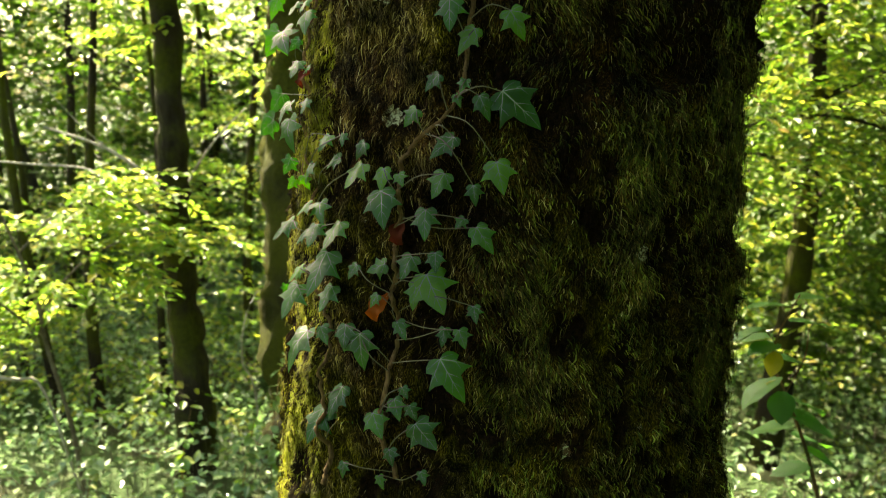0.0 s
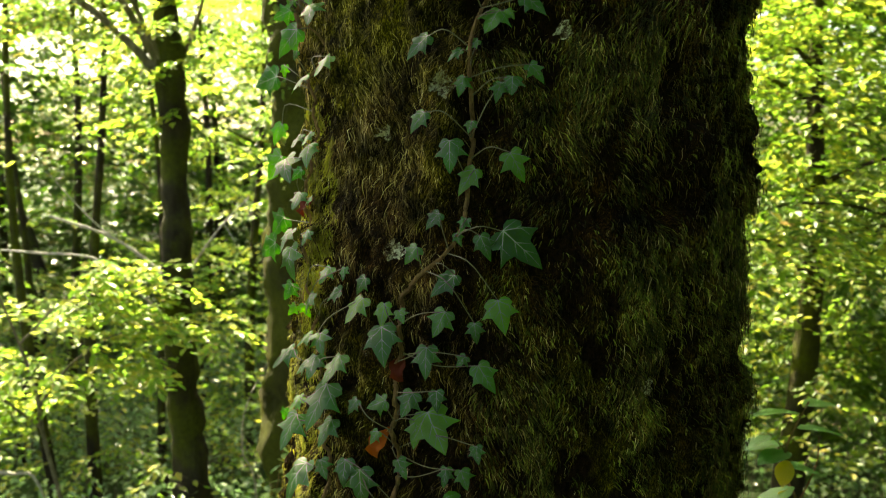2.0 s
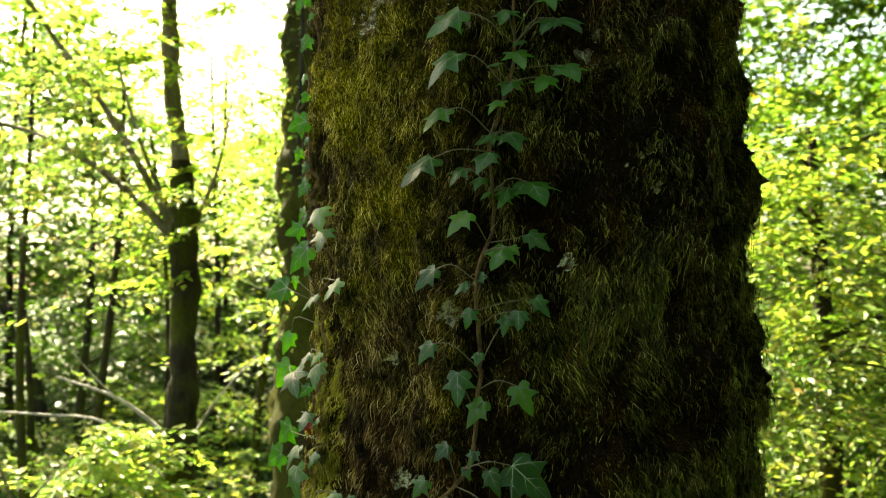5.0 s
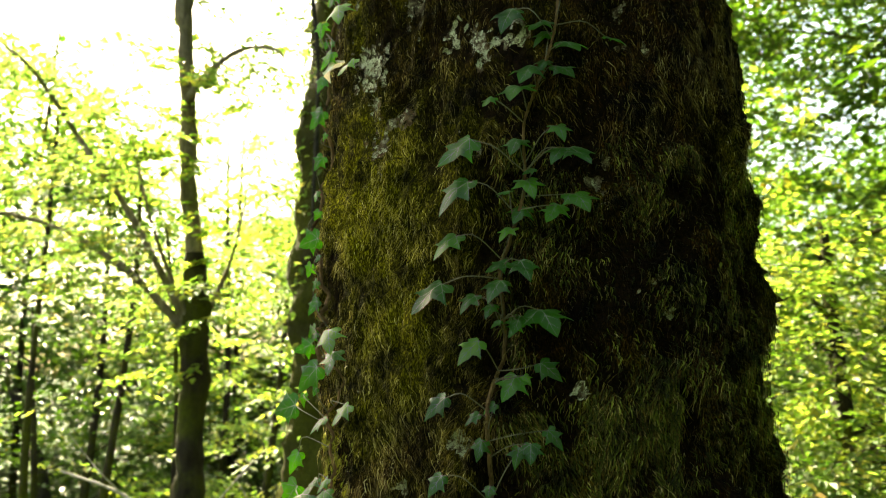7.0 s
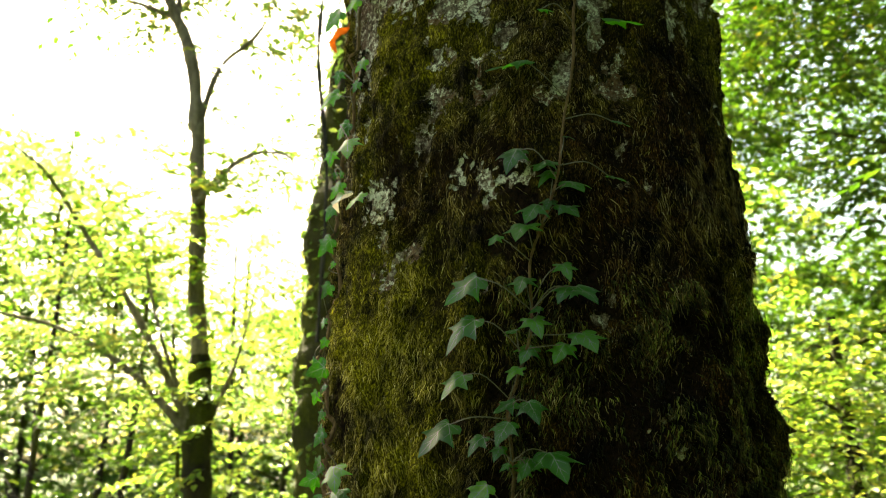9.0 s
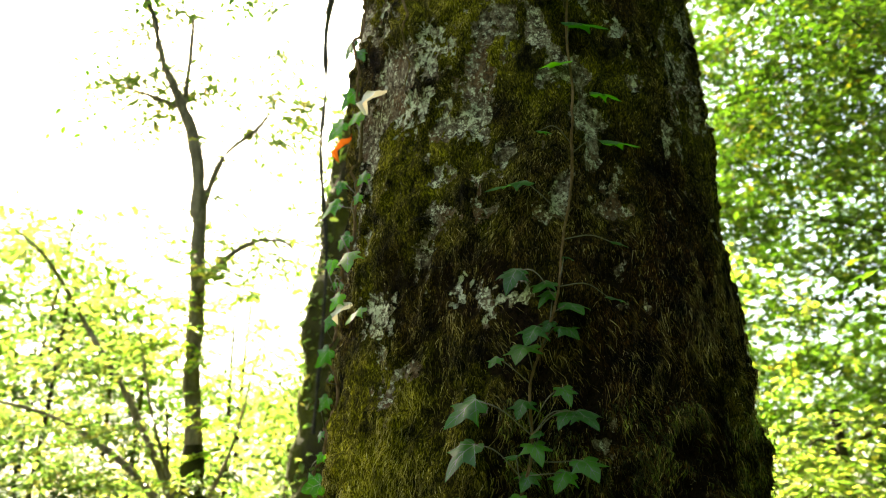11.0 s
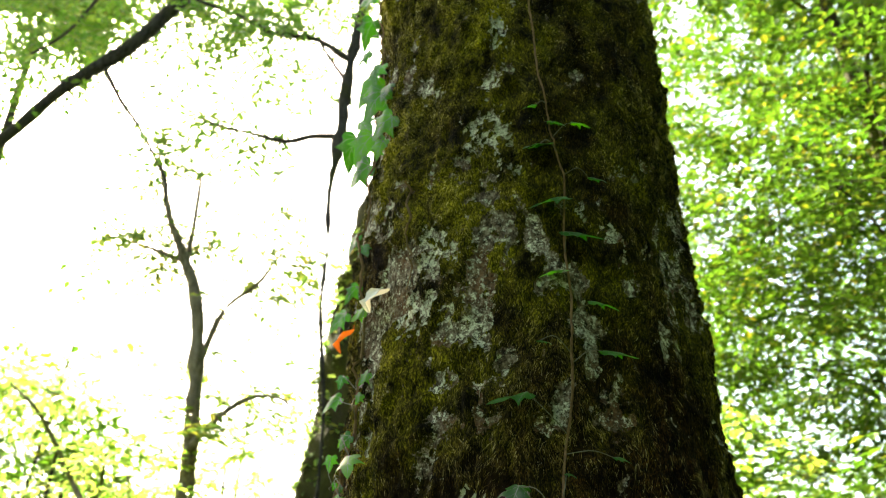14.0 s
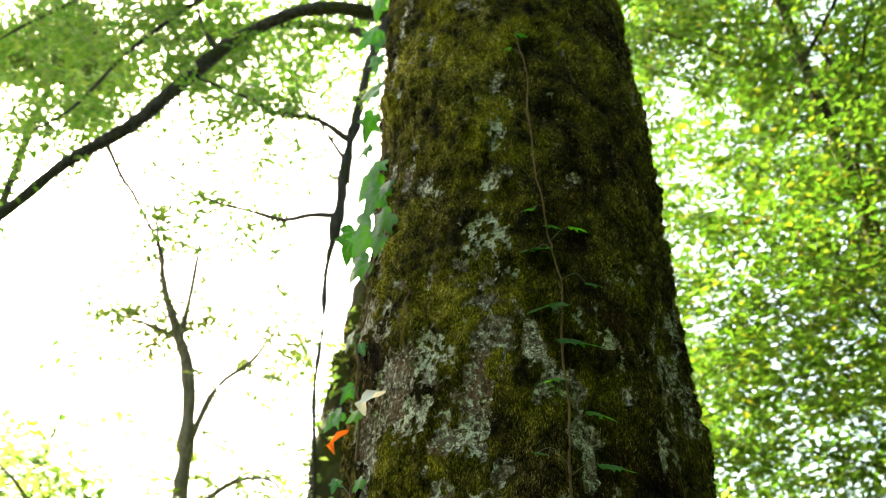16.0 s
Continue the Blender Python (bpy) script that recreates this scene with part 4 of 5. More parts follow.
def ivy_leaf(vine, th, z, off, face, tilt, turn, size):
    """A leaf off the vine. th, z, off: where its base stands, by the trunk's turn, height and distance from the mean girth; face, tilt: the
    turn and the upward slope that its upper face looks along; turn: the way of its tip from straight down, to the right; size: its length."""
    r = float(np.interp(z, GIRTH[:, 0], GIRTH[:, 1])) + off
    base = Vector((AXIS_X + LEAN_X * (z - 2.3) + r * math.cos(radians(th)), AXIS_Y + LEAN_Y * (z - 2.3) + r * math.sin(radians(th)), z))
    size, tilt = (size * 0.86, tilt + (9 if 230 < th else 0)) if z > 1.85 else (size, tilt)
    size = size * (0.82 if th < 222 and 1.6 < z < 2.7 else 1.3 if th < 222 and z > 3.2 else 1.0)
    flat = Vector((math.cos(radians(face)), math.sin(radians(face)), 0))
    up = Vector((0, 0, 1))
    normal = flat * math.cos(radians(tilt)) + up * math.sin(radians(tilt))
    down = -(up * math.cos(radians(tilt)) - flat * math.sin(radians(tilt)))
    tip = down * math.cos(radians(turn)) + up.cross(flat) * math.sin(radians(turn))
    m = Matrix((tip.cross(normal), tip, normal)).transposed().to_4x4()
    ob = new("leaf", IVY_MESHES[ivy_rng.integers(len(IVY_MESHES))])
    ob.parent = vine
    foot = Vector(vine.location)
    wide = size * ivy_rng.uniform(0.9, 1.12)
    ob.matrix_basis = Matrix.Translation(base - foot) @ m @ Matrix.Diagonal((wide, size, size, 1))
    line = VINE_LINES[vine.name]
    gap = np.linalg.norm(line - np.array(base) + [0, 0, ivy_rng.uniform(0.0, 0.05)], axis=1)
    k = int(gap.argmin())
    if 0.008 < gap[k] < 0.14:
        a, b = line[k], np.array(base)
        out = np.array([math.cos(radians(th)), math.sin(radians(th)), 0])
        mid = (a + b) / 2 + out * (0.006 + 0.1 * gap[k]) + np.array([0, 0, 1.0]) * ivy_rng.uniform(-0.05, 0.3) * gap[k]
        pts = np.array([(*a, 0.0009), (*mid, 0.0008), (*b, 0.0007)])
        v, f = tube(pts, 8, 5)
        inv = ob.matrix_basis.inverted()
        v = np.array([inv @ (Vector(q) - foot) for q in v])
        solid("stalk", v, f, STALK, ob, smooth=True)
    return ob


main_vine = ivy_vine([(242.0, 1.101), (240.5, 1.177), (240.3, 1.261), (242.0, 1.354), (242.1, 1.443), (241.9, 1.494), (243.2, 1.521), (243.7, 1.589), (245.4, 1.621), (251.2, 1.664), (254.6, 1.697), (256.0, 1.728), (256.5, 1.79), (256.8, 1.82), (255.8, 1.868), (256.8, 1.954), (257.1, 1.974), (258.7, 2.016), (259.1, 2.053), (259.2, 2.159), (261.0, 2.191), (263.4, 2.258), (264.2, 2.361), (267.3, 2.431), (269.6, 2.493), (269.9, 2.502), (272.8, 2.612), (275.5, 2.773), (275.9, 2.929), (276.3, 3.117), (274.5, 3.227), (272.6, 3.359), (271.3, 3.541), (271.5, 3.709), (268.8, 3.858)])
ivy_leaf(main_vine, 249.4, 1.439, 0.021, 252, 28, 30, 0.065)
ivy_leaf(main_vine, 247.6, 1.425, 0.023, 250, 28, -6, 0.04)
ivy_leaf(main_vine, 246.2, 1.463, 0.018, 249, 32, -20, 0.039)
ivy_leaf(main_vine, 251.4, 1.474, 0.03, 253, 39, 10, 0.031)
ivy_leaf(main_vine, 241.3, 1.45, 0.029, 245, 30, -66, 0.035)
ivy_leaf(main_vine, 243.7, 1.363, 0.025, 247, 30, 36, 0.031)
ivy_leaf(main_vine, 234.7, 1.332, 0.02, 241, 28, 12, 0.054)
ivy_leaf(main_vine, 231.0, 1.341, 0.021, 238, 41, 10, 0.04)
ivy_leaf(main_vine, 258.6, 1.399, 0.029, 258, 39, 14, 0.026)
ivy_leaf(main_vine, 256.0, 1.362, 0.028, 257, 29, 23, 0.029)
ivy_leaf(main_vine, 253.1, 1.361, 0.022, 254, 36, -2, 0.029)
ivy_leaf(main_vine, 252.6, 1.315, 0.028, 254, 40, 38, 0.068)
ivy_leaf(main_vine, 245.3, 1.265, 0.03, 248, 27, 33, 0.02)
ivy_leaf(main_vine, 243.3, 1.242, 0.026, 247, 37, 26, 0.034)
ivy_leaf(main_vine, 246.5, 1.236, 0.025, 249, 29, 32, 0.025)
ivy_leaf(main_vine, 247.7, 1.208, 0.024, 250, 27, 48, 0.051)
ivy_leaf(main_vine, 238.9, 1.214, 0.031, 244, 40, 36, 0.043)
ivy_leaf(main_vine, 242.3, 1.159, 0.025, 246, 31, 19, 0.027)
ivy_leaf(main_vine, 231.6, 1.116, 0.03, 238, 35, 5, 0.025)
ivy_leaf(main_vine, 234.8, 1.443, 0.03, 241, 40, -29, 0.026)
ivy_leaf(main_vine, 239.3, 1.4, 0.025, 244, 33, -31, 0.023)
ivy_leaf(main_vine, 253.2, 1.826, 0.026, 254, 33, 6, 0.049)
ivy_leaf(main_vine, 257.7, 1.787, 0.02, 258, 31, -34, 0.041)
ivy_leaf(main_vine, 264.0, 1.81, 0.029, 263, 27, 28, 0.043)
ivy_leaf(main_vine, 251.0, 1.725, 0.018, 253, 36, -42, 0.029)
ivy_leaf(main_vine, 256.3, 1.719, 0.021, 257, 35, -22, 0.022)
ivy_leaf(main_vine, 254.5, 1.698, 0.024, 255, 31, 26, 0.02)
ivy_leaf(main_vine, 259.0, 1.696, 0.031, 259, 29, 25, 0.036)
ivy_leaf(main_vine, 262.9, 1.702, 0.024, 262, 29, 51, 0.07)
ivy_leaf(main_vine, 247.2, 1.677, 0.027, 250, 30, -36, 0.03)
ivy_leaf(main_vine, 254.3, 1.639, 0.023, 255, 38, -47, 0.046)
ivy_leaf(main_vine, 262.1, 1.605, 0.022, 261, 35, 15, 0.048)
ivy_leaf(main_vine, 252.9, 1.588, 0.03, 254, 28, -23, 0.04)
ivy_leaf(main_vine, 257.9, 1.571, 0.018, 258, 30, 9, 0.028)
ivy_leaf(main_vine, 249.4, 1.535, 0.028, 252, 36, 6, 0.047)
ivy_leaf(main_vine, 258.7, 1.512, 0.021, 259, 31, 36, 0.045)
ivy_leaf(main_vine, 256.4, 1.524, 0.02, 257, 33, -38, 0.021)
ivy_leaf(main_vine, 239.8, 1.59, 0.018, 244, 37, 5, 0.037)
ivy_leaf(main_vine, 240.3, 1.558, 0.03, 245, 41, 18, 0.06)
ivy_leaf(main_vine, 243.8, 1.585, 0.028, 247, 41, 31, 0.022)
ivy_leaf(main_vine, 239.3, 1.106, 0.018, 244, 31, 27, 0.022)
ivy_leaf(main_vine, 249.2, 1.136, 0.031, 251, 38, 29, 0.022)
ivy_leaf(main_vine, 255.0, 2.049, 0.023, 256, 41, -40, 0.05)
ivy_leaf(main_vine, 262.4, 2.074, 0.026, 261, 39, -29, 0.031)
ivy_leaf(main_vine, 266.2, 2.018, 0.022, 264, 29, 52, 0.044)
ivy_leaf(main_vine, 263.2, 2.002, 0.024, 262, 28, 35, 0.021)
ivy_leaf(main_vine, 261.8, 2.001, 0.023, 261, 41, -21, 0.055)
ivy_leaf(main_vine, 248.5, 1.971, 0.022, 251, 26, -47, 0.049)
ivy_leaf(main_vine, 257.9, 1.963, 0.018, 258, 29, -50, 0.025)
ivy_leaf(main_vine, 255.1, 1.949, 0.028, 256, 32, -56, 0.027)
ivy_leaf(main_vine, 267.3, 1.929, 0.022, 265, 28, 38, 0.037)
ivy_leaf(main_vine, 264.3, 1.911, 0.031, 263, 33, -1, 0.036)
ivy_leaf(main_vine, 262.2, 1.905, 0.02, 261, 27, -13, 0.033)
ivy_leaf(main_vine, 255.5, 1.914, 0.018, 256, 29, -12, 0.035)
ivy_leaf(main_vine, 248.3, 1.866, 0.027, 251, 28, -33, 0.039)
ivy_leaf(main_vine, 257.0, 1.853, 0.018, 257, 34, -10, 0.023)
ivy_leaf(main_vine, 266.4, 2.091, 0.021, 264, 58, 21, 0.072)
ivy_leaf(main_vine, 262.8, 2.084, 0.019, 262, 50, -13, 0.048)
ivy_leaf(main_vine, 259.2, 2.077, 0.028, 259, 49, -50, 0.02)
ivy_leaf(main_vine, 259.3, 2.132, 0.031, 259, 50, -20, 0.049)
ivy_leaf(main_vine, 254.3, 2.114, 0.021, 255, 49, -30, 0.042)
ivy_leaf(main_vine, 257.5, 2.1, 0.018, 258, 49, -18, 0.03)
ivy_leaf(main_vine, 247.5, 2.132, 0.021, 250, 48, -31, 0.075)
ivy_leaf(main_vine, 263.0, 2.16, 0.029, 262, 50, 19, 0.055)
ivy_leaf(main_vine, 260.3, 2.161, 0.018, 260, 46, -57, 0.041)
ivy_leaf(main_vine, 250.4, 2.202, 0.021, 252, 45, -27, 0.062)
ivy_leaf(main_vine, 261.5, 2.209, 0.021, 261, 56, -32, 0.039)
ivy_leaf(main_vine, 263.7, 2.239, 0.019, 262, 43, -25, 0.041)
ivy_leaf(main_vine, 273.0, 2.256, 0.03, 269, 51, 20, 0.058)
ivy_leaf(main_vine, 269.9, 2.239, 0.031, 267, 48, -22, 0.056)
ivy_leaf(main_vine, 261.1, 2.26, 0.03, 260, 52, -125, 0.032)
ivy_leaf(main_vine, 253.1, 2.28, 0.029, 254, 38, -36, 0.075)
ivy_leaf(main_vine, 265.8, 2.294, 0.024, 264, 43, -63, 0.023)
ivy_leaf(main_vine, 264.1, 2.28, 0.02, 263, 56, 16, 0.057)
ivy_leaf(main_vine, 253.6, 2.342, 0.03, 255, 33, -41, 0.076)
ivy_leaf(main_vine, 262.9, 2.339, 0.023, 262, 53, -13, 0.052)
ivy_leaf(main_vine, 272.7, 2.323, 0.029, 269, 52, 29, 0.059)
ivy_leaf(main_vine, 271.2, 2.323, 0.029, 268, 50, -30, 0.044)
ivy_leaf(main_vine, 270.2, 2.358, 0.027, 267, 53, 12, 0.049)
ivy_leaf(main_vine, 263.5, 2.422, 0.021, 262, 57, -12, 0.073)
ivy_leaf(main_vine, 258.1, 2.403, 0.031, 258, 43, -28, 0.032)
ivy_leaf(main_vine, 265.8, 2.447, 0.031, 264, 49, -22, 0.058)
ivy_leaf(main_vine, 270.5, 2.449, 0.027, 267, 43, 40, 0.045)
ivy_leaf(main_vine, 268.4, 2.456, 0.03, 266, 44, -20, 0.032)
ivy_leaf(main_vine, 272.0, 2.483, 0.031, 268, 53, 22, 0.058)
ivy_leaf(main_vine, 269.4, 2.505, 0.019, 267, 45, -39, 0.046)
ivy_leaf(main_vine, 268.7, 2.519, 0.026, 266, 51, -35, 0.055)
ivy_leaf(main_vine, 280.5, 2.495, 0.028, 275, 57, 97, 0.039)
ivy_leaf(main_vine, 262.0, 2.542, 0.021, 261, 42, -16, 0.063)
ivy_leaf(main_vine, 282.2, 2.761, 0.03, 276, 59, 63, 0.068)
ivy_leaf(main_vine, 267.7, 2.778, 0.029, 265, 59, 74, 0.028)
ivy_leaf(main_vine, 264.7, 2.687, 0.029, 263, 57, -68, 0.083)
ivy_leaf(main_vine, 280.3, 2.852, 0.03, 275, 55, 73, 0.057)
ivy_leaf(main_vine, 275.3, 2.918, 0.018, 271, 56, -72, 0.063)
ivy_leaf(main_vine, 275.6, 2.989, 0.03, 271, 51, 69, 0.085)
ivy_leaf(main_vine, 276.7, 3.067, 0.029, 272, 50, -81, 0.085)
ivy_leaf(main_vine, 283.4, 3.116, 0.029, 277, 55, 70, 0.044)
ivy_leaf(main_vine, 273.5, 3.193, 0.028, 270, 52, -72, 0.054)
ivy_leaf(main_vine, 280.2, 3.247, 0.031, 275, 51, 76, 0.042)
ivy_leaf(main_vine, 281.9, 2.585, 0.03, 276, 54, 81, 0.033)
ivy_leaf(main_vine, 271.7, 2.558, 0.029, 268, 59, 65, 0.02)
ivy_leaf(main_vine, 270.9, 3.296, 0.022, 268, 54, -80, 0.036)
ivy_leaf(main_vine, 271.0, 3.198, 0.02, 268, 52, -64, 0.045)
ivy_leaf(main_vine, 268.6, 3.84, 0.025, 266, 55, 83, 0.038)
ivy_leaf(main_vine, 266.9, 3.789, 0.027, 265, 53, -74, 0.024)
ivy_leaf(main_vine, 273.7, 3.251, 0.024, 270, 55, 62, 0.046)
lower_vine = ivy_vine([(225.9, 1.065), (225.5, 1.155), (225.4, 1.244), (223.9, 1.329), (221.5, 1.401), (220.1, 1.475), (218.8, 1.548), (217.3, 1.602)])
ivy_leaf(lower_vine, 225.3, 1.45, 0.021, 234, 47, -1, 0.078)
ivy_leaf(lower_vine, 215.3, 1.384, 0.028, 238, 51, -6, 0.061)
ivy_leaf(lower_vine, 227.8, 1.4, 0.027, 229, 46, -3, 0.046)
ivy_leaf(lower_vine, 224.9, 1.331, 0.03, 233, 33, 36, 0.032)
ivy_leaf(lower_vine, 219.9, 1.316, 0.031, 221, 54, 4, 0.071)
ivy_leaf(lower_vine, 231.1, 1.241, 0.029, 229, 48, -6, 0.054)
ivy_leaf(lower_vine, 223.9, 1.185, 0.02, 233, 47, -9, 0.06)
ivy_leaf(lower_vine, 227.9, 1.187, 0.012, 251, -1, -33, 0.024)
ivy_leaf(lower_vine, 229.9, 1.19, 0.019, 217, 53, 86, 0.024)
ivy_leaf(lower_vine, 225.5, 1.635, 0.02, 236, 47, -14, 0.032)
ivy_leaf(lower_vine, 230.6, 1.639, 0.026, 237, 32, 6, 0.021)
ivy_leaf(lower_vine, 236.0, 1.627, 0.026, 241, 27, -31, 0.029)
ivy_leaf(lower_vine, 229.1, 1.602, 0.023, 236, 41, -62, 0.032)
ivy_leaf(lower_vine, 234.9, 1.595, 0.02, 230, 47, -15, 0.046)
ivy_leaf(lower_vine, 220.3, 1.59, 0.022, 215, 42, -8, 0.036)
ivy_leaf(lower_vine, 213.3, 1.565, 0.012, 260, 20, 24, 0.025)
ivy_leaf(lower_vine, 221.0, 1.526, 0.029, 233, 55, -39, 0.032)
ivy_leaf(lower_vine, 222.4, 1.529, 0.02, 228, 49, 35, 0.04)
ivy_leaf(lower_vine, 212.2, 1.489, 0.026, 237, 53, -39, 0.048)
ivy_leaf(lower_vine, 220.6, 1.482, 0.031, 217, 51, -44, 0.037)
ivy_leaf(lower_vine, 222.4, 1.493, 0.027, 232, 51, 12, 0.043)
ivy_leaf(lower_vine, 230.2, 1.504, 0.029, 221, 55, 8, 0.053)
ivy_leaf(lower_vine, 216.6, 1.416, 0.024, 228, 55, -29, 0.035)
ivy_leaf(lower_vine, 198.8, 1.355, 0.012, 252, 4, -13, 0.024)
ivy_leaf(lower_vine, 214.1, 1.412, 0.021, 222, 51, 25, 0.026)
edge_lower_vine = ivy_vine([(210.4, 1.551), (209.6, 1.645), (208.4, 1.739), (209.0, 1.821), (206.1, 1.897), (206.8, 1.99), (205.6, 2.076)])
ivy_leaf(edge_lower_vine, 191.6, 1.865, 0.021, 262, 22, -24, 0.057)
ivy_leaf(edge_lower_vine, 213.9, 1.841, 0.023, 224, 53, 1, 0.037)
ivy_leaf(edge_lower_vine, 218.4, 1.844, 0.022, 224, 42, -19, 0.033)
ivy_leaf(edge_lower_vine, 217.1, 1.824, 0.02, 227, 52, 26, 0.055)
ivy_leaf(edge_lower_vine, 191.5, 1.808, 0.02, 249, 6, -42, 0.07)
ivy_leaf(edge_lower_vine, 210.7, 1.785, 0.012, 260, 14, -47, 0.033)
ivy_leaf(edge_lower_vine, 201.1, 1.804, 0.02, 216, 48, 49, 0.071)
ivy_leaf(edge_lower_vine, 216.3, 1.748, 0.032, 236, 50, 4, 0.042)
ivy_leaf(edge_lower_vine, 191.2, 1.698, 0.014, 239, -2, -48, 0.067)
ivy_leaf(edge_lower_vine, 208.7, 1.685, 0.022, 219, 55, 6, 0.051)
ivy_leaf(edge_lower_vine, 219.8, 1.689, 0.03, 233, 44, -14, 0.031)
ivy_leaf(edge_lower_vine, 191.8, 1.651, 0.029, 236, 4, -61, 0.072)
ivy_leaf(edge_lower_vine, 211.2, 1.658, 0.031, 218, 29, 26, 0.069)
ivy_leaf(edge_lower_vine, 205.2, 1.59, 0.012, 251, 11, -29, 0.034)
ivy_leaf(edge_lower_vine, 208.5, 1.555, 0.012, 261, 3, -43, 0.024)
ivy_leaf(edge_lower_vine, 219.3, 1.741, 0.025, 218, 43, -54, 0.024)
ivy_leaf(edge_lower_vine, 201.5, 2.139, 0.012, 229, 4, -44, 0.037)
ivy_leaf(edge_lower_vine, 202.5, 2.081, 0.012, 232, -3, -63, 0.048)
ivy_leaf(edge_lower_vine, 199.1, 2.056, 0.012, 262, 4, -70, 0.054)
ivy_leaf(edge_lower_vine, 217.8, 2.073, 0.03, 231, 44, 31, 0.07)
ivy_leaf(edge_lower_vine, 219.8, 2.039, 0.027, 237, 54, 14, 0.066)
ivy_leaf(edge_lower_vine, 206.3, 2.016, 0.012, 252, 12, -47, 0.085)
ivy_leaf(edge_lower_vine, 191.6, 1.969, 0.017, 252, 17, -3, 0.034)
ivy_leaf(edge_lower_vine, 192.2, 1.949, 0.031, 247, 10, -77, 0.081)
ivy_leaf(edge_lower_vine, 224.5, 1.957, 0.02, 234, 49, -26, 0.045)
ivy_leaf(edge_lower_vine, 215.4, 1.935, 0.019, 218, 54, -38, 0.057)
ivy_leaf(edge_lower_vine, 206.5, 1.981, 0.012, 237, 7, -44, 0.027)
edge_upper_vine = ivy_vine([(201.1, 2.026), (196.3, 2.128), (192.5, 2.256), (190.8, 2.39), (190.5, 2.525), (193.1, 2.584), (202.4, 2.656), (207.7, 2.759), (210.2, 2.886), (209.7, 3.017), (207.8, 3.18), (211.3, 3.316), (204.5, 3.696), (198.4, 3.946), (193.9, 4.22)])
ivy_leaf(edge_upper_vine, 202.9, 2.13, 0.012, 251, 21, -34, 0.042)
ivy_leaf(edge_upper_vine, 201.8, 2.166, 0.012, 239, 7, -42, 0.031)
ivy_leaf(edge_upper_vine, 191.4, 2.206, 0.017, 242, -4, -35, 0.042)
ivy_leaf(edge_upper_vine, 200.5, 2.244, 0.012, 258, -4, -75, 0.068)
ivy_leaf(edge_upper_vine, 200.3, 2.294, 0.012, 261, 0, -39, 0.03)
ivy_leaf(edge_upper_vine, 194.5, 2.339, 0.012, 233, 20, -10, 0.029)
ivy_leaf(edge_upper_vine, 201.4, 2.393, 0.012, 256, 2, -41, 0.045)
ivy_leaf(edge_upper_vine, 204.2, 2.43, 0.012, 247, 9, -42, 0.02)
ivy_leaf(edge_upper_vine, 197.8, 2.487, 0.012, 252, 1, -45, 0.062)
ivy_leaf(edge_upper_vine, 200.5, 2.546, 0.012, 256, 25, -29, 0.046)
ivy_leaf(edge_upper_vine, 206.5, 2.578, 0.012, 252, 23, -25, 0.054)
ivy_leaf(edge_upper_vine, 201.3, 2.612, 0.012, 260, 6, -23, 0.02)
ivy_leaf(edge_upper_vine, 191.0, 2.682, 0.015, 257, 20, -1, 0.051)
ivy_leaf(edge_upper_vine, 205.9, 2.687, 0.012, 248, -2, -46, 0.03)
ivy_leaf(edge_upper_vine, 222.9, 2.52, 0.026, 236, 46, -21, 0.05)
ivy_leaf(edge_upper_vine, 216.0, 2.634, 0.027, 236, 42, 20, 0.074)
ivy_leaf(edge_upper_vine, 203.4, 2.074, 0.012, 229, 14, -36, 0.027)
ivy_leaf(edge_upper_vine, 203.0, 2.211, 0.012, 237, 21, -32, 0.023)
ivy_leaf(edge_upper_vine, 211.2, 2.683, 0.012, 249, 5, -52, 0.053)
ivy_leaf(edge_upper_vine, 198.7, 2.785, 0.012, 256, 22, -62, 0.055)
ivy_leaf(edge_upper_vine, 200.2, 2.826, 0.012, 258, 21, -14, 0.034)
ivy_leaf(edge_upper_vine, 194.8, 2.984, 0.012, 250, 16, -55, 0.064)
ivy_leaf(edge_upper_vine, 214.3, 2.93, 0.012, 249, 11, -63, 0.042)
ivy_leaf(edge_upper_vine, 208.1, 3.004, 0.012, 262, 6, -44, 0.053)
ivy_leaf(edge_upper_vine, 204.0, 3.146, 0.012, 231, 16, -49, 0.059)
ivy_leaf(edge_upper_vine, 218.9, 2.789, 0.012, 245, 11, -46, 0.036)
ivy_leaf(edge_upper_vine, 215.9, 2.753, 0.012, 248, 2, -37, 0.026)
ivy_leaf(edge_upper_vine, 207.7, 2.596, 0.012, 235, -3, -42, 0.025)
ivy_leaf(edge_upper_vine, 209.4, 3.098, 0.012, 255, 22, 24, 0.044)
ivy_leaf(edge_upper_vine, 190.4, 3.488, 0.03, 252, -17, -29, 0.084)
ivy_leaf(edge_upper_vine, 208.5, 3.403, 0.012, 261, 4, -29, 0.08)
ivy_leaf(edge_upper_vine, 209.1, 3.312, 0.012, 245, -5, -68, 0.069)
ivy_leaf(edge_upper_vine, 217.6, 3.342, 0.012, 257, 14, -20, 0.045)
ivy_leaf(edge_upper_vine, 221.8, 3.395, 0.012, 249, -4, -55, 0.066)
ivy_leaf(edge_upper_vine, 214.7, 3.502, 0.012, 253, -4, -41, 0.08)
ivy_leaf(edge_upper_vine, 208.3, 3.579, 0.012, 244, -1, -56, 0.082)
ivy_leaf(edge_upper_vine, 219.0, 3.502, 0.012, 240, 22, -33, 0.044)
ivy_leaf(edge_upper_vine, 211.4, 3.604, 0.012, 253, 19, -22, 0.056)
ivy_leaf(edge_upper_vine, 190.1, 3.781, 0.017, 238, 7, -70, 0.055)
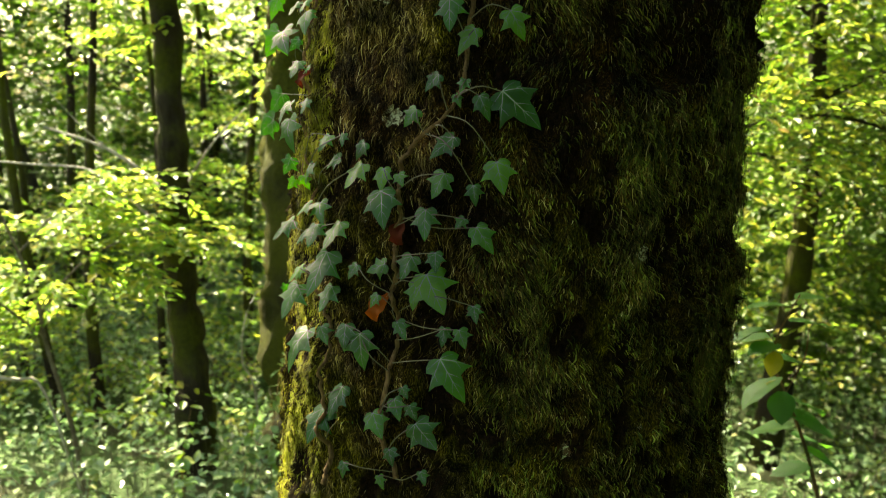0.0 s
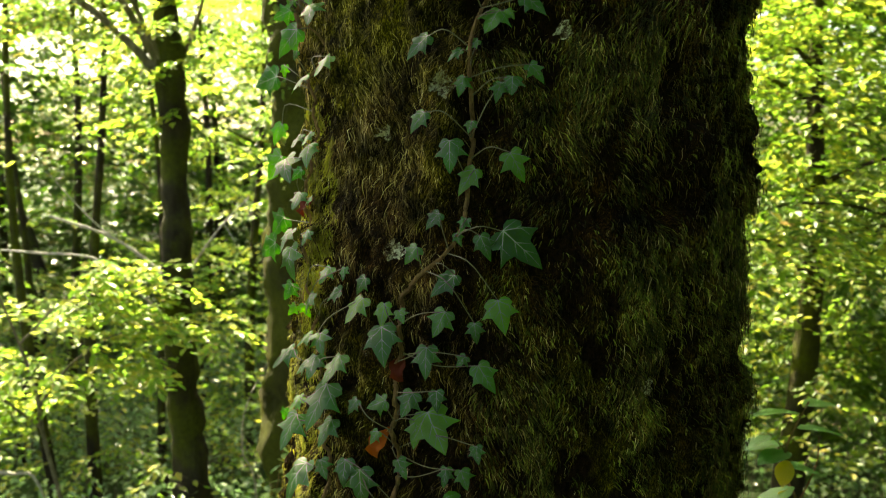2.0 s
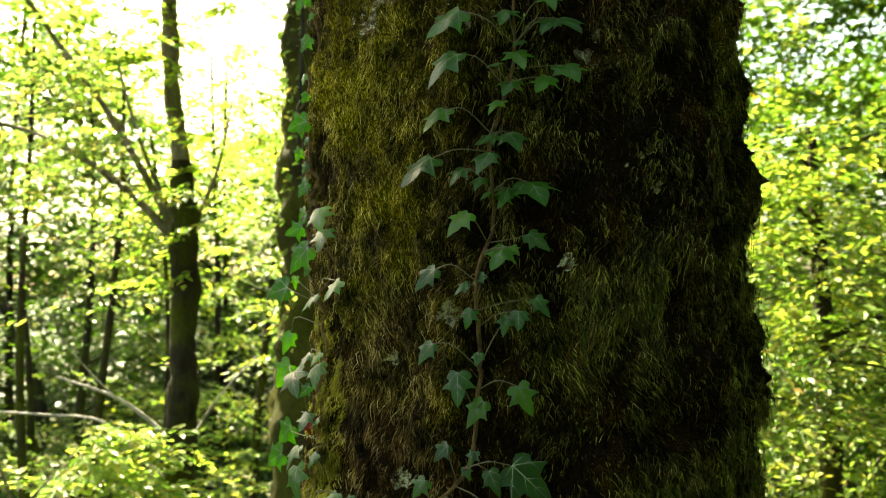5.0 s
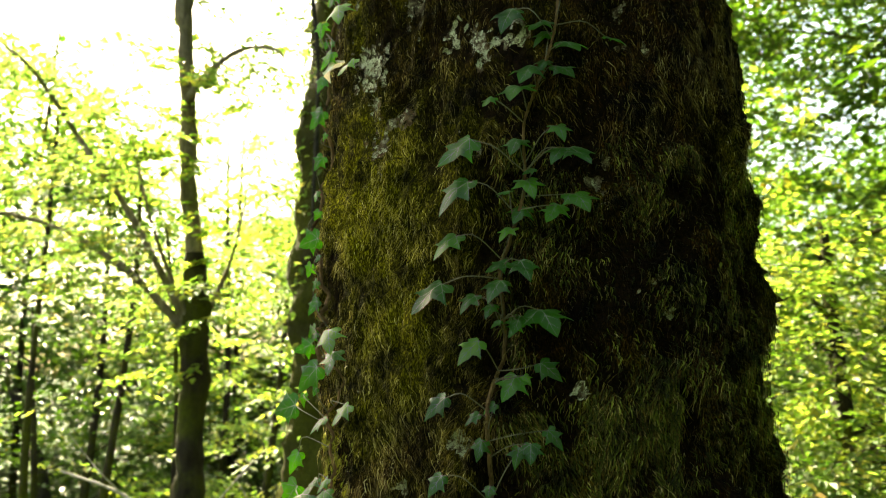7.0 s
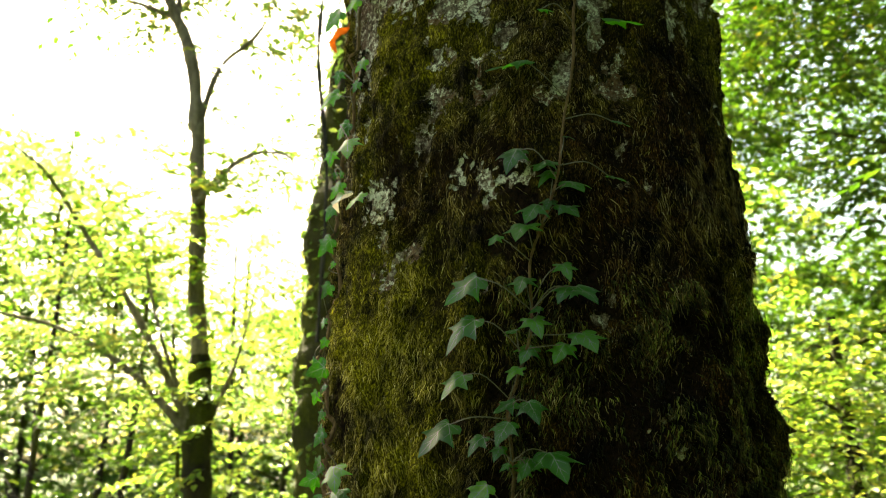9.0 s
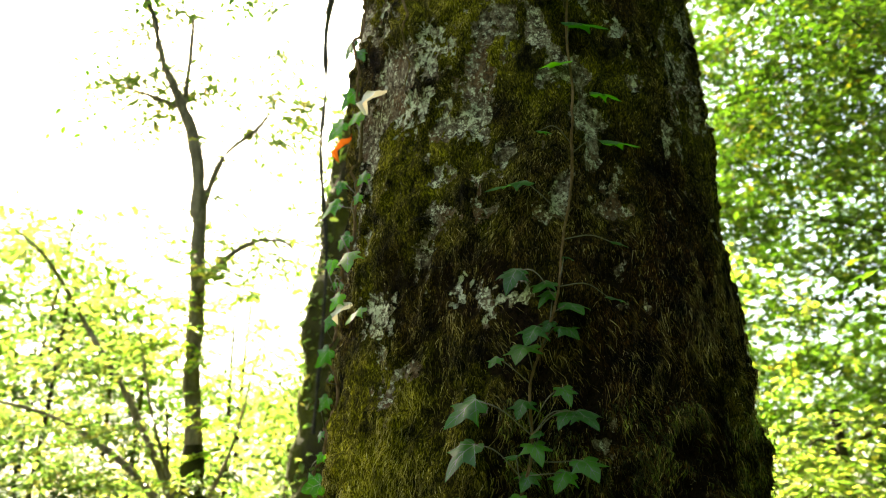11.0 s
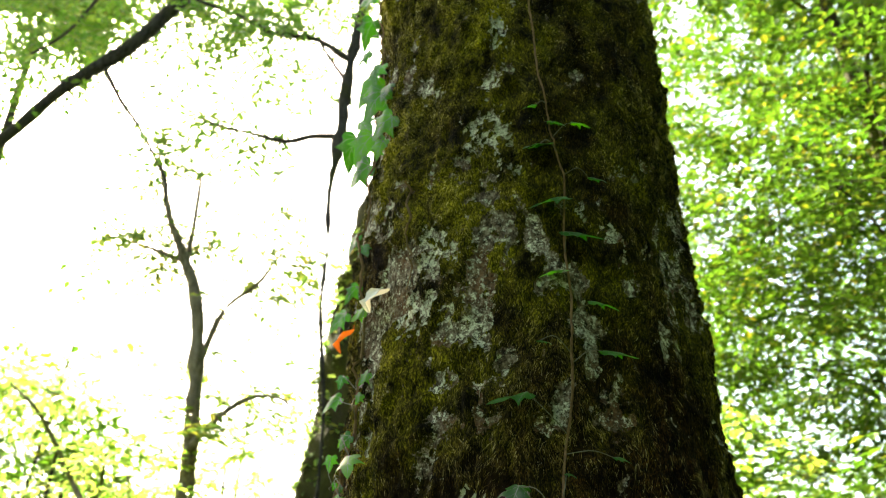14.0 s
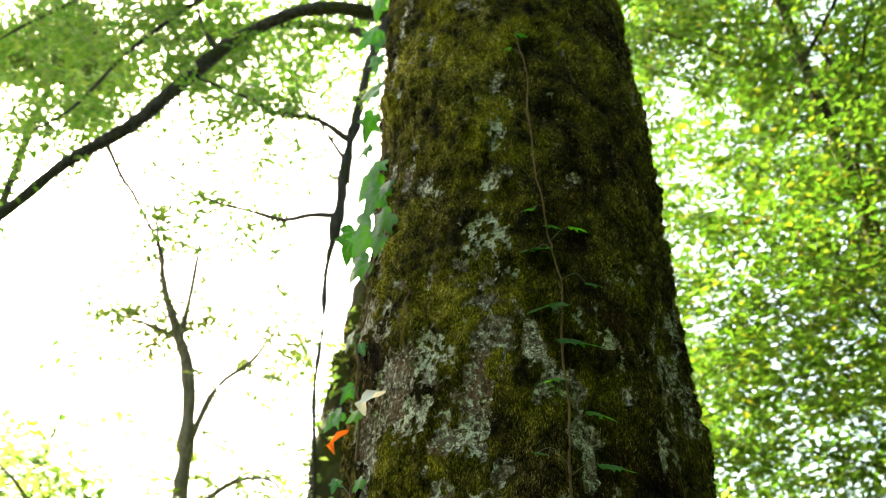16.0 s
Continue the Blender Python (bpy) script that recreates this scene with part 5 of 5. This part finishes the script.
ivy_leaf(edge_upper_vine, 190.1, 3.899, 0.019, 249, -20, -38, 0.08)
ivy_leaf(edge_upper_vine, 190.4, 4.001, 0.012, 242, 8, -102, 0.08)
ivy_leaf(edge_upper_vine, 189.1, 4.267, 0.039, 254, -3, -54, 0.085)
ivy_leaf(edge_upper_vine, 189.1, 4.424, 0.04, 238, -8, -34, 0.076)
ivy_leaf(edge_upper_vine, 188.4, 4.231, 0.021, 255, 16, -21, 0.05)
ivy_leaf(edge_upper_vine, 188.8, 4.15, 0.03, 243, 0, -12, 0.057)
ivy_leaf(edge_upper_vine, 190.0, 3.542, 0.018, 229, 6, 30, 0.064)

# fallen leaves caught in the ivy, and ivy leaves paled by painted sky reflection
def dead_or_glossy_leaf(th, z, turn, size, colour, label):
    m = leaf_material("withered_or_glossy_leaf", [(0.0, tuple(0.8 * c for c in colour)), (1.0, colour)], 0.7, 0.45, 0.1, 1.0, False, (1.4, 1.1, 0.7), 0.002)
    rows, faces = [], []
    for i in range(7):
        u = i / 6
        w = (0.30 + 0.06 * math.sin(13 * u)) * math.sin(math.pi * (0.08 + 0.9 * u)) ** 0.8
        for j in range(-2, 3):
            x = w * j / 2
            rows.append((x, u - 0.5, 1.6 * x * x + 0.2 * math.sin(5 * u) + 0.09 * math.sin(11 * u + 3 * j)))
    for i in range(6):
        for j in range(4):
            a = i * 5 + j
            faces.append((a, a + 1, a + 6, a + 5))
    ob = solid("withered_or_glossy_leaf", np.array(rows), faces, m, smooth=True)
    p = on_trunk(th, z, 0.02)
    ob.matrix_basis = look(p, p + np.array([math.cos(radians(th)), math.sin(radians(th)), 0.25])) @ pose(0, 0, 0, 0, 180, turn) @ Matrix.Scale(size * 1.2, 4)
    return tagged(ob, label, "dead leaf")


dead_or_glossy_leaf(238.5, 1.378, 15, 0.040, (0.22, 0.055, 0.006), "curled orange-brown dead leaf caught in the ivy")
dead_or_glossy_leaf(243.5, 1.50, -10, 0.036, (0.07, 0.012, 0.006), "dark red-brown dead leaf caught behind ivy stem")
dead_or_glossy_leaf(212.0, 1.725, 10, 0.032, (0.08, 0.014, 0.006), "small dark red dead leaf on the moss")
dead_or_glossy_leaf(195.0, 2.925, 20, 0.055, (0.50, 0.13, 0.02), "bright orange dead leaf hanging in the ivy")


# Two ivy leaves that mirror the sky, the reflection painted as pale grey.
dead_or_glossy_leaf(220.0, 2.945, 28, 0.058, (0.62, 0.63, 0.60), "ivy leaf on the bare bark, pale grey from painted sky reflection")
dead_or_glossy_leaf(207.5, 2.545, 35, 0.045, (0.60, 0.62, 0.58), "small ivy leaf at the ivy stem, pale grey from painted sky reflection")


def dry_rootlet(line, label):
    """A thin dead stem that clings to the bark. line: turn in degrees and height."""
    pts = bend(line, 30)
    rows = [(*on_trunk(a + 0.5 * math.sin(z * 70), z, 0.010), 0.0024 - 0.0010 * i / 30) for i, (a, z) in enumerate(pts)]
    v, f = tube(rows, 60, 6, 0.3)
    ob = solid("dry_rootlet", v - np.array(rows[0][:3]), f, VINE, smooth=True)
    ob.location = rows[0][:3]
    return tagged(ob, label, "root")


dry_rootlet([(231.7, 3.17), (234.0, 3.09), (232.3, 3.04), (234.0, 2.99), (232.6, 2.93)], "thin brown dead ivy rootlet clinging to lichen bark")


# ---- hazel shoot and saplings ----
def broad_leaf_mesh(name, material):
    """A broad pleated oval leaf, 1 long, tip along +y."""
    rows, faces = [], []
    for i in range(11):
        u = i / 10
        w = 0.40 * (math.sin(math.pi * min(1, 0.04 + u * 0.96)) ** 0.75) * (1.12 - 0.35 * u)
        for j in range(-3, 4):
            x = w * j / 3
            rows.append((x, u, 0.12 * abs(x) - 0.16 * u * u + 0.012 * math.sin((u - abs(x) * 0.6) * 55)))
    for i in range(10):
        for j in range(6):
            a = i * 7 + j
            faces.append((a, a + 1, a + 8, a + 7))
    me = mesh_from(name, rows, faces, True)
    me.materials.append(material)
    return me


HAZEL = leaf_material("hazel_leaf", [(0.0, (0.045, 0.115, 0.040)), (0.7, (0.06, 0.14, 0.045)), (1.0, (0.08, 0.15, 0.045))], 0.45, 0.4, 0.25, 1.6, True)
HAZEL_YELLOW = leaf_material("hazel_leaf_yellow", [(0.0, (0.34, 0.26, 0.03)), (1.0, (0.40, 0.30, 0.04))], 0.5, 0.4, 0.3, 1.1, True)
hazel_mesh, hazel_yellow_mesh = broad_leaf_mesh("leaf", HAZEL), broad_leaf_mesh("leaf", HAZEL_YELLOW)
hz0 = (1.10, 2.0, float(ground_z(1.10, 2.0)))
hazel = thing("hazel_shoot", "thin hazel shoot with broad pleated green leaves, two yellowing", "sapling", hz0)
limb("stem", [(*hz0, 0.006), (1.06, 2.0, 0.45, 0.005), (0.99, 1.97, 0.72, 0.0045), (0.90, 1.96, 0.93, 0.004), (0.855, 1.95, 1.02, 0.0035), (0.865, 1.95, 1.10, 0.003), (0.91, 1.95, 1.2, 0.002)], hazel, VINE, 40, 7)
limb("twig", [(0.90, 1.96, 0.93, 0.0025), (0.95, 1.98, 1.02, 0.002), (0.955, 1.98, 1.10, 0.0012)], hazel, VINE, 12, 6)
limb("twig", [(0.865, 1.95, 1.06, 0.002), (0.83, 1.93, 1.10, 0.0015), (0.80, 1.93, 1.13, 0.001)], hazel, VINE, 12, 6)


def hazel_leaf(x, y, z, heading, pitch, roll, size, mesh=None):
    ob = new("leaf", mesh or hazel_mesh)
    ob.parent = hazel
    ob.matrix_basis = pose(x - hz0[0], y - hz0[1], z - hz0[2], pitch, roll, heading) @ Matrix.Scale(size * 1.2, 4)


hazel_leaf(0.90, 1.95, 1.19, -80, 6, 0, 0.075)
hazel_leaf(0.885, 1.95, 1.17, 88, 4, 10, 0.10)
hazel_leaf(0.89, 1.95, 1.13, -86, -2, -8, 0.10)
hazel_leaf(0.82, 1.93, 1.12, 95, -14, 15, 0.09)
hazel_leaf(0.85, 1.95, 1.09, 70, -10, 0, 0.07)
hazel_leaf(0.865, 1.95, 1.07, 110, -4, 0, 0.08)
hazel_leaf(0.87, 1.95, 1.03, -75, -10, 0, 0.095)
hazel_leaf(0.875, 1.95, 0.98, 105, -22, 18, 0.115)
hazel_leaf(0.86, 1.94, 1.05, 130, -60, 0, 0.055, hazel_yellow_mesh)
hazel_leaf(0.88, 1.95, 0.97, 60, -30, 30, 0.05, hazel_yellow_mesh)
hazel_leaf(0.885, 1.95, 0.94, 150, -45, 10, 0.075)
hazel_leaf(0.90, 1.95, 0.91, 120, -30, 20, 0.055, hazel_yellow_mesh)
hazel_leaf(0.90, 1.95, 0.92, -70, -18, 0, 0.12)
hazel_leaf(0.92, 1.96, 0.87, -95, -20, 10, 0.115)
hazel_leaf(0.93, 1.96, 0.84, 60, -15, 0, 0.10)
hazel_leaf(0.95, 1.97, 0.80, -60, -15, 0, 0.115)
hazel_leaf(0.97, 1.97, 0.77, -100, -25, 0, 0.10)
hazel_leaf(0.99, 1.97, 0.72, 80, -12, 0, 0.09)

# leafy sapling before the slim tree
sap = thing("beech_sapling", "small beech sapling with thin forked stem and yellow-green leaf layers", "sapling", (-1.72, 3.5, -0.3))
SAP = [[(-1.70, 3.5, -0.5, 0.012), (-1.74, 3.5, 0.1, 0.011), (-1.83, 3.5, 0.55, 0.010), (-1.85, 3.5, 0.75, 0.009), (-1.92, 3.5, 1.0, 0.007), (-2.05, 3.5, 1.35, 0.004)],
       [(-1.84, 3.5, 0.7, 0.009), (-1.70, 3.5, 0.88, 0.006), (-1.5, 3.5, 1.02, 0.005), (-1.2, 3.55, 1.1, 0.002)],
       [(-1.84, 3.5, 0.6, 0.008), (-1.98, 3.45, 0.75, 0.006), (-2.2, 3.4, 0.98, 0.003)],
       [(-1.92, 3.5, 0.98, 0.006), (-1.7, 3.55, 1.2, 0.004), (-1.45, 3.6, 1.28, 0.002)]]
for k, pts in enumerate(SAP):
    limb("stem" if k == 0 else "limb", pts, sap, TWIG, 20, 7)
rng = np.random.default_rng(23)
bits = [along(p, c, rng, 0.09, 0.55 if k == 0 else 0.25) for k, (p, c) in enumerate(zip(SAP, (16, 26, 18, 22)))]
crown(sap, rng, *[np.concatenate(x) for x in zip(*bits)], rng.uniform(0.4, 0.75, 82), 0.056, SUNLIT_LEAF)


# dead pale twigs on the slim tree and in the undergrowth
DEAD, dt, ds = nodes_of("dead_twig")
put_in(dt, ds, "Base Color", n_ramp(dt, n_noise(dt, 70.0, 5.0, 0.6, n_coord(dt)), [(0.3, (0.12, 0.105, 0.085)), (0.7, (0.34, 0.31, 0.27))]))
ds.inputs["Roughness"].default_value = 0.85


def dead_branch(label, *lines):
    ob = thing("dead_branch", label, "branch", lines[0][0][:3], group="dead branches")
    for k, pts in enumerate(lines):
        limb("stem" if k == 0 else "twig", pts, ob, DEAD, 18, 6, 0.2)


dead_branch("bare grey dead branch propped against slim tree", [(-2.0, 4.0, 1.53, 0.006), (-1.69, 4.0, 1.42, 0.008), (-1.46, 4.0, 1.25, 0.009), (-1.34, 3.85, 1.15, 0.01)],
            [(-1.69, 4.0, 1.42, 0.005), (-1.8, 3.95, 1.55, 0.003), (-1.95, 3.9, 1.75, 0.0015)])
dead_branch("bare grey dead branch hanging among green leaves", [(-2.3, 4.0, 1.36, 0.004), (-2.06, 4.0, 1.34, 0.006), (-1.81, 4.0, 1.32, 0.006), (-1.67, 4.0, 1.23, 0.006), (-1.36, 3.9, 1.0, 0.007)])
dead_branch("pale broken stick caught in low sapling", [(-2.2, 3.45, 0.44, 0.008), (-2.05, 3.4, 0.43, 0.009), (-1.93, 3.4, 0.42, 0.009), (-1.82, 3.42, 0.36, 0.007), (-1.7, 3.45, -0.2, 0.006)])
dead_branch("thin grey dead branch beside slim tree", [(-1.0, 4.05, 1.62, 0.003), (-1.12, 4.0, 1.49, 0.005), (-1.25, 4.0, 1.32, 0.006), (-1.31, 3.9, 1.15, 0.006)],
            [(-1.12, 4.0, 1.49, 0.003), (-1.05, 3.95, 1.4, 0.002)])
dead_branch("curved pale dead stem standing in undergrowth", [(-0.98, 4.0, -0.4, 0.006), (-1.0, 4.0, 0.14, 0.006), (-1.06, 4.0, 0.3, 0.005), (-1.03, 4.0, 0.55, 0.004), (-0.9, 4.0, 0.8, 0.002)])

# sunlit bramble sprig at the foot of the leaning tree
SPRIG = leaf_material("bramble_leaf", [(0.0, (0.10, 0.17, 0.06)), (0.7, (0.15, 0.22, 0.08)), (1.0, (0.24, 0.26, 0.10))], 0.35, 0.35, 0.5, 1.2, True)
sprig_mesh = broad_leaf_mesh("leaf", SPRIG)


def bramble_sprig(x, y, foot, top, seed, count):
    rng = np.random.default_rng(seed)
    ob = thing("bramble_sprig", "upright bramble sprig with pale sunlit leaves", "bramble", (x, y, foot), group="bramble sprigs")
    pts = [(x, y, foot, 0.004), (x - 0.02, y, foot + 0.5 * (top - foot), 0.003), (x + 0.05, y - 0.03, top, 0.0015)]
    limb("stem", pts, ob, VINE, 20, 6)
    line = bend(pts, 40)
    for _ in range(count):
        c = line[rng.integers(12, 40), :3]
        leaf = new("leaf", sprig_mesh)
        leaf.parent = ob
        leaf.matrix_basis = pose(*(c - [x, y, foot]), rng.uniform(-45, 15), rng.uniform(-25, 25), rng.uniform(0, 360)) @ Matrix.Scale(rng.uniform(0.035, 0.065), 4)


bramble_sprig(-0.70, 3.1, -0.25, 0.66, 71, 34)
bramble_sprig(-0.80, 3.0, -0.25, 0.42, 72, 24)
bramble_sprig(-1.15, 3.3, -0.3, 0.35, 73, 22)
bramble_sprig(-1.45, 3.0, -0.25, 0.25, 74, 22)
bramble_sprig(-0.95, 2.7, -0.2, 0.22, 75, 22)

# ---- woods further off, all round ----
def woods(name, seed, count, ring, arc, low, high, leaf=0.10, label="", material=FAR_LEAF, scale=(1.4, 2.6)):
    rng = np.random.default_rng(seed)
    a, r = np.radians(rng.uniform(*arc, count)), rng.uniform(*ring, count)
    x, y = r * np.cos(a), 1.5 + r * np.sin(a)
    top = (high + 0.28 * (r - ring[0])) * np.interp(np.degrees(a) % 360, np.linspace(0, 360, 60), 1 + 0.2 * np.sin(np.linspace(0, 40, 60)) + 0.12 * np.sin(np.linspace(0, 97, 60)))
    z = ground_z(x, y) + low + (top - low) * rng.uniform(0, 1, count) ** 1.1
    (lv, lf), (tv, tf) = sprays(rng, np.stack([x, y, z], -1), rng.uniform(0, 6.28, count), rng.normal(-0.1, 0.3, count), rng.uniform(*scale, count), leaf, False, 0.004)
    t = tagged(thing(name, label, "woods", (0, 0, 0)), kind="stuff")
    tagged(solid("foliage", lv, lf, material, t), kind="stuff")


woods("left_woods", 51, 560, (6, 10), (90, 172), -0.2, 3.6, label="bright green young trees and bushes deep in the wood", leaf=0.08, scale=(1.2, 2.0))
woods("far_woods", 54, 3800, (10, 17), (88, 175), -0.5, 5.4, label="pale green wood edge in the distance", leaf=0.20, scale=(1.8, 3.2), material=BEECH)
woods("deep_woods", 65, 1700, (17, 24), (86, 178), -0.5, 2.6, label="dim green depth of the wood", leaf=0.30, scale=(2.2, 3.8), material=BEECH)
woods("deep_right_woods", 66, 1500, (12, 17), (20, 86), -0.5, 6.0, label="green depth of the wood with tall trees", leaf=0.26, scale=(2.0, 3.4))
woods("right_woods", 52, 2900, (5.5, 12), (15, 84), -0.4, 6.6, label="tall bright green beech foliage deep in the wood", leaf=0.13)
# Added out of view to keep sky light off the trunk's shady side.
woods("light_blocking_woods", 53, 1250, (3.4, 8), (258, 375), 0.0, 6.0, label="dense green woods added unseen behind the camera to block light", leaf=0.22, scale=(1.8, 3.2))


def thicket(name, seed, count, xr, yr, low, high, label, leaf=0.055, material=BEECH, fine=True):
    """Low leafy bushes: many small sprays close to the ground."""
    rng = np.random.default_rng(seed)
    x, y = rng.uniform(*xr, count), rng.uniform(*yr, count)
    keep = fbm(np.stack([x, y, 0 * x], -1) * 0.9 + seed, 3) + rng.uniform(-0.8, 0.8, count) > -0.2
    x, y = x[keep], y[keep]
    z = ground_z(x, y) + rng.uniform(low, high, len(x))
    (lv, lf), (tv, tf) = sprays(rng, np.stack([x, y, z], -1), rng.uniform(0, 6.28, len(x)), rng.normal(-0.05, 0.3, len(x)), rng.uniform(0.5, 1.1, len(x)), leaf, fine, 0.003)
    t = tagged(thing(name, label, "bushes", (0, 0, 0)), kind="stuff")
    tagged(solid("foliage", lv, lf, material, t), kind="stuff")
    tagged(solid("twig_layer", tv, tf, TWIG, t), kind="stuff")


thicket("left_thicket", 55, 420, (-5.0, -0.3), (4.8, 7.0), 0.1, 1.6, "thicket of young beech with light green leaves", material=SUNLIT_LEAF)
thicket("right_canopy", 57, 560, (0.9, 4.4), (3.7, 6.4), 1.0, 4.6, "layered light green beech sprays between the trees", 0.060, SUNLIT_LEAF, False)
thicket("upper_canopy", 67, 520, (0.9, 4.4), (3.7, 6.4), 4.6, 6.9, "green beech sprays above the sunlit layers", 0.060, BEECH, False)
thicket("low_thicket", 68, 300, (-5.0, -0.9), (3.9, 6.2), 0.15, 1.2, "low sunlit beech sprays over the brambles", material=SUNLIT_LEAF)
thicket("middle_canopy", 69, 560, (1.6, 6.5), (5.2, 9.0), 2.6, 5.8, "green beech sprays in the middle of the wood", 0.085, BEECH, False)
thicket("sunlit_sprays", 64, 150, (-1.5, -0.7), (4.2, 5.8), 1.9, 5.0, "pale sunlit leaf sprays behind the slim tree", 0.06, SUNLIT_LEAF, False)
thicket("right_thicket", 56, 620, (0.9, 5.0), (4.0, 7.0), 0.1, 2.6, "thicket of young beech with light green leaves", material=SUNLIT_LEAF)
thicket("high_canopy", 58, 1200, (1.3, 5.2), (3.6, 6.6), 5.2, 9.8, "dense green beech canopy high between the trees", 0.085, fine=False)
thicket("left_canopy", 59, 190, (-4.6, -1.4), (3.4, 4.9), 6.6, 8.2, "green beech canopy over the slim tree", 0.06, CANOPY, False)
rng = np.random.default_rng(9)
for k in range(22):
    a, r = radians(rng.uniform(0, 360)), rng.uniform(6.5, 13)
    x, y = r * math.cos(a), 1.5 + r * math.sin(a)
    left = 88 < math.degrees(a) < 165
    z0, h, w = float(ground_z(x, y)) - 0.2, rng.uniform(2.6, 3.6) if left else rng.uniform(7, 10), rng.uniform(0.05, 0.16)
    t = thing("distant_tree", "dark distant forest tree trunk among green leaves", "tree", (x, y, z0), group="distant trees")
    limb("trunk", [(x, y, z0, w), (x + rng.normal(0, 0.15), y, z0 + h * 0.5, w * 0.75), (x + rng.normal(0, 0.3), y, z0 + h, w * 0.3)], t, BARK_FAR, 14, 9, 0.12)

# ---- undergrowth ----
def undergrowth(name, seed, count, xr, yr, label, size=(0.03, 0.065), tall=(0.12, 0.5), material=UNDER):
    rng = np.random.default_rng(seed)
    x, y = rng.uniform(*xr, count), rng.uniform(*yr, count)
    patch = fbm(np.stack([x, y, 0 * x], -1) * 1.5 + 2, 3)
    keep = (patch + rng.uniform(-0.7, 0.7, count) > -0.25) & ((x - AXIS_X) ** 2 + (y - AXIS_Y) ** 2 > 0.45)
    x, y, patch = x[keep], y[keep], patch[keep]
    n = len(x)
    z = ground_z(x, y) + rng.uniform(*tall, n) * (0.75 + 0.4 * patch)
    v, f = leaves_at(np.stack([x, y, z], -1), rng.uniform(0, 6.28, n), rng.normal(-0.1, 0.45, n), rng.normal(0, 0.4, n), rng.uniform(*size, n))
    t = tagged(thing(name, label, "undergrowth", (0, 0, 0)), kind="stuff")
    tagged(solid("leaves", v, f, material, t), kind="stuff")
    k = rng.choice(n, n // 3, replace=False)
    stems = []
    for i in k:
        a, b = np.array([x[i] + rng.normal(0, 0.06), y[i] + rng.normal(0, 0.06), z[i] - 0.3]), np.array([x[i], y[i], z[i]])
        w = np.array([[0.0016, 0, 0], [-0.0008, 0.0014, 0], [-0.0008, -0.0014, 0]])
        stems.append((np.vstack([a + w, b + w * 0.5]), np.array([[0, 1, 4, 3], [1, 2, 5, 4], [2, 0, 3, 5]])))
    tagged(solid("stems", *joined(stems), TWIG, t), kind="stuff")


undergrowth("bramble_cover", 61, 16000, (-4.5, 0.2), (2.4, 6.5), "dense low bramble and seedlings, leaves painted pale grey-green for sky sheen")
undergrowth("forest_seedlings", 62, 9000, (0.3, 4.5), (2.6, 6.5), "low green seedlings and herbs on the forest floor")
undergrowth("far_herbs", 63, 9000, (-9, 7), (6.2, 12), "green herbs and ferns between distant trees", (0.08, 0.16), (0.05, 0.5))
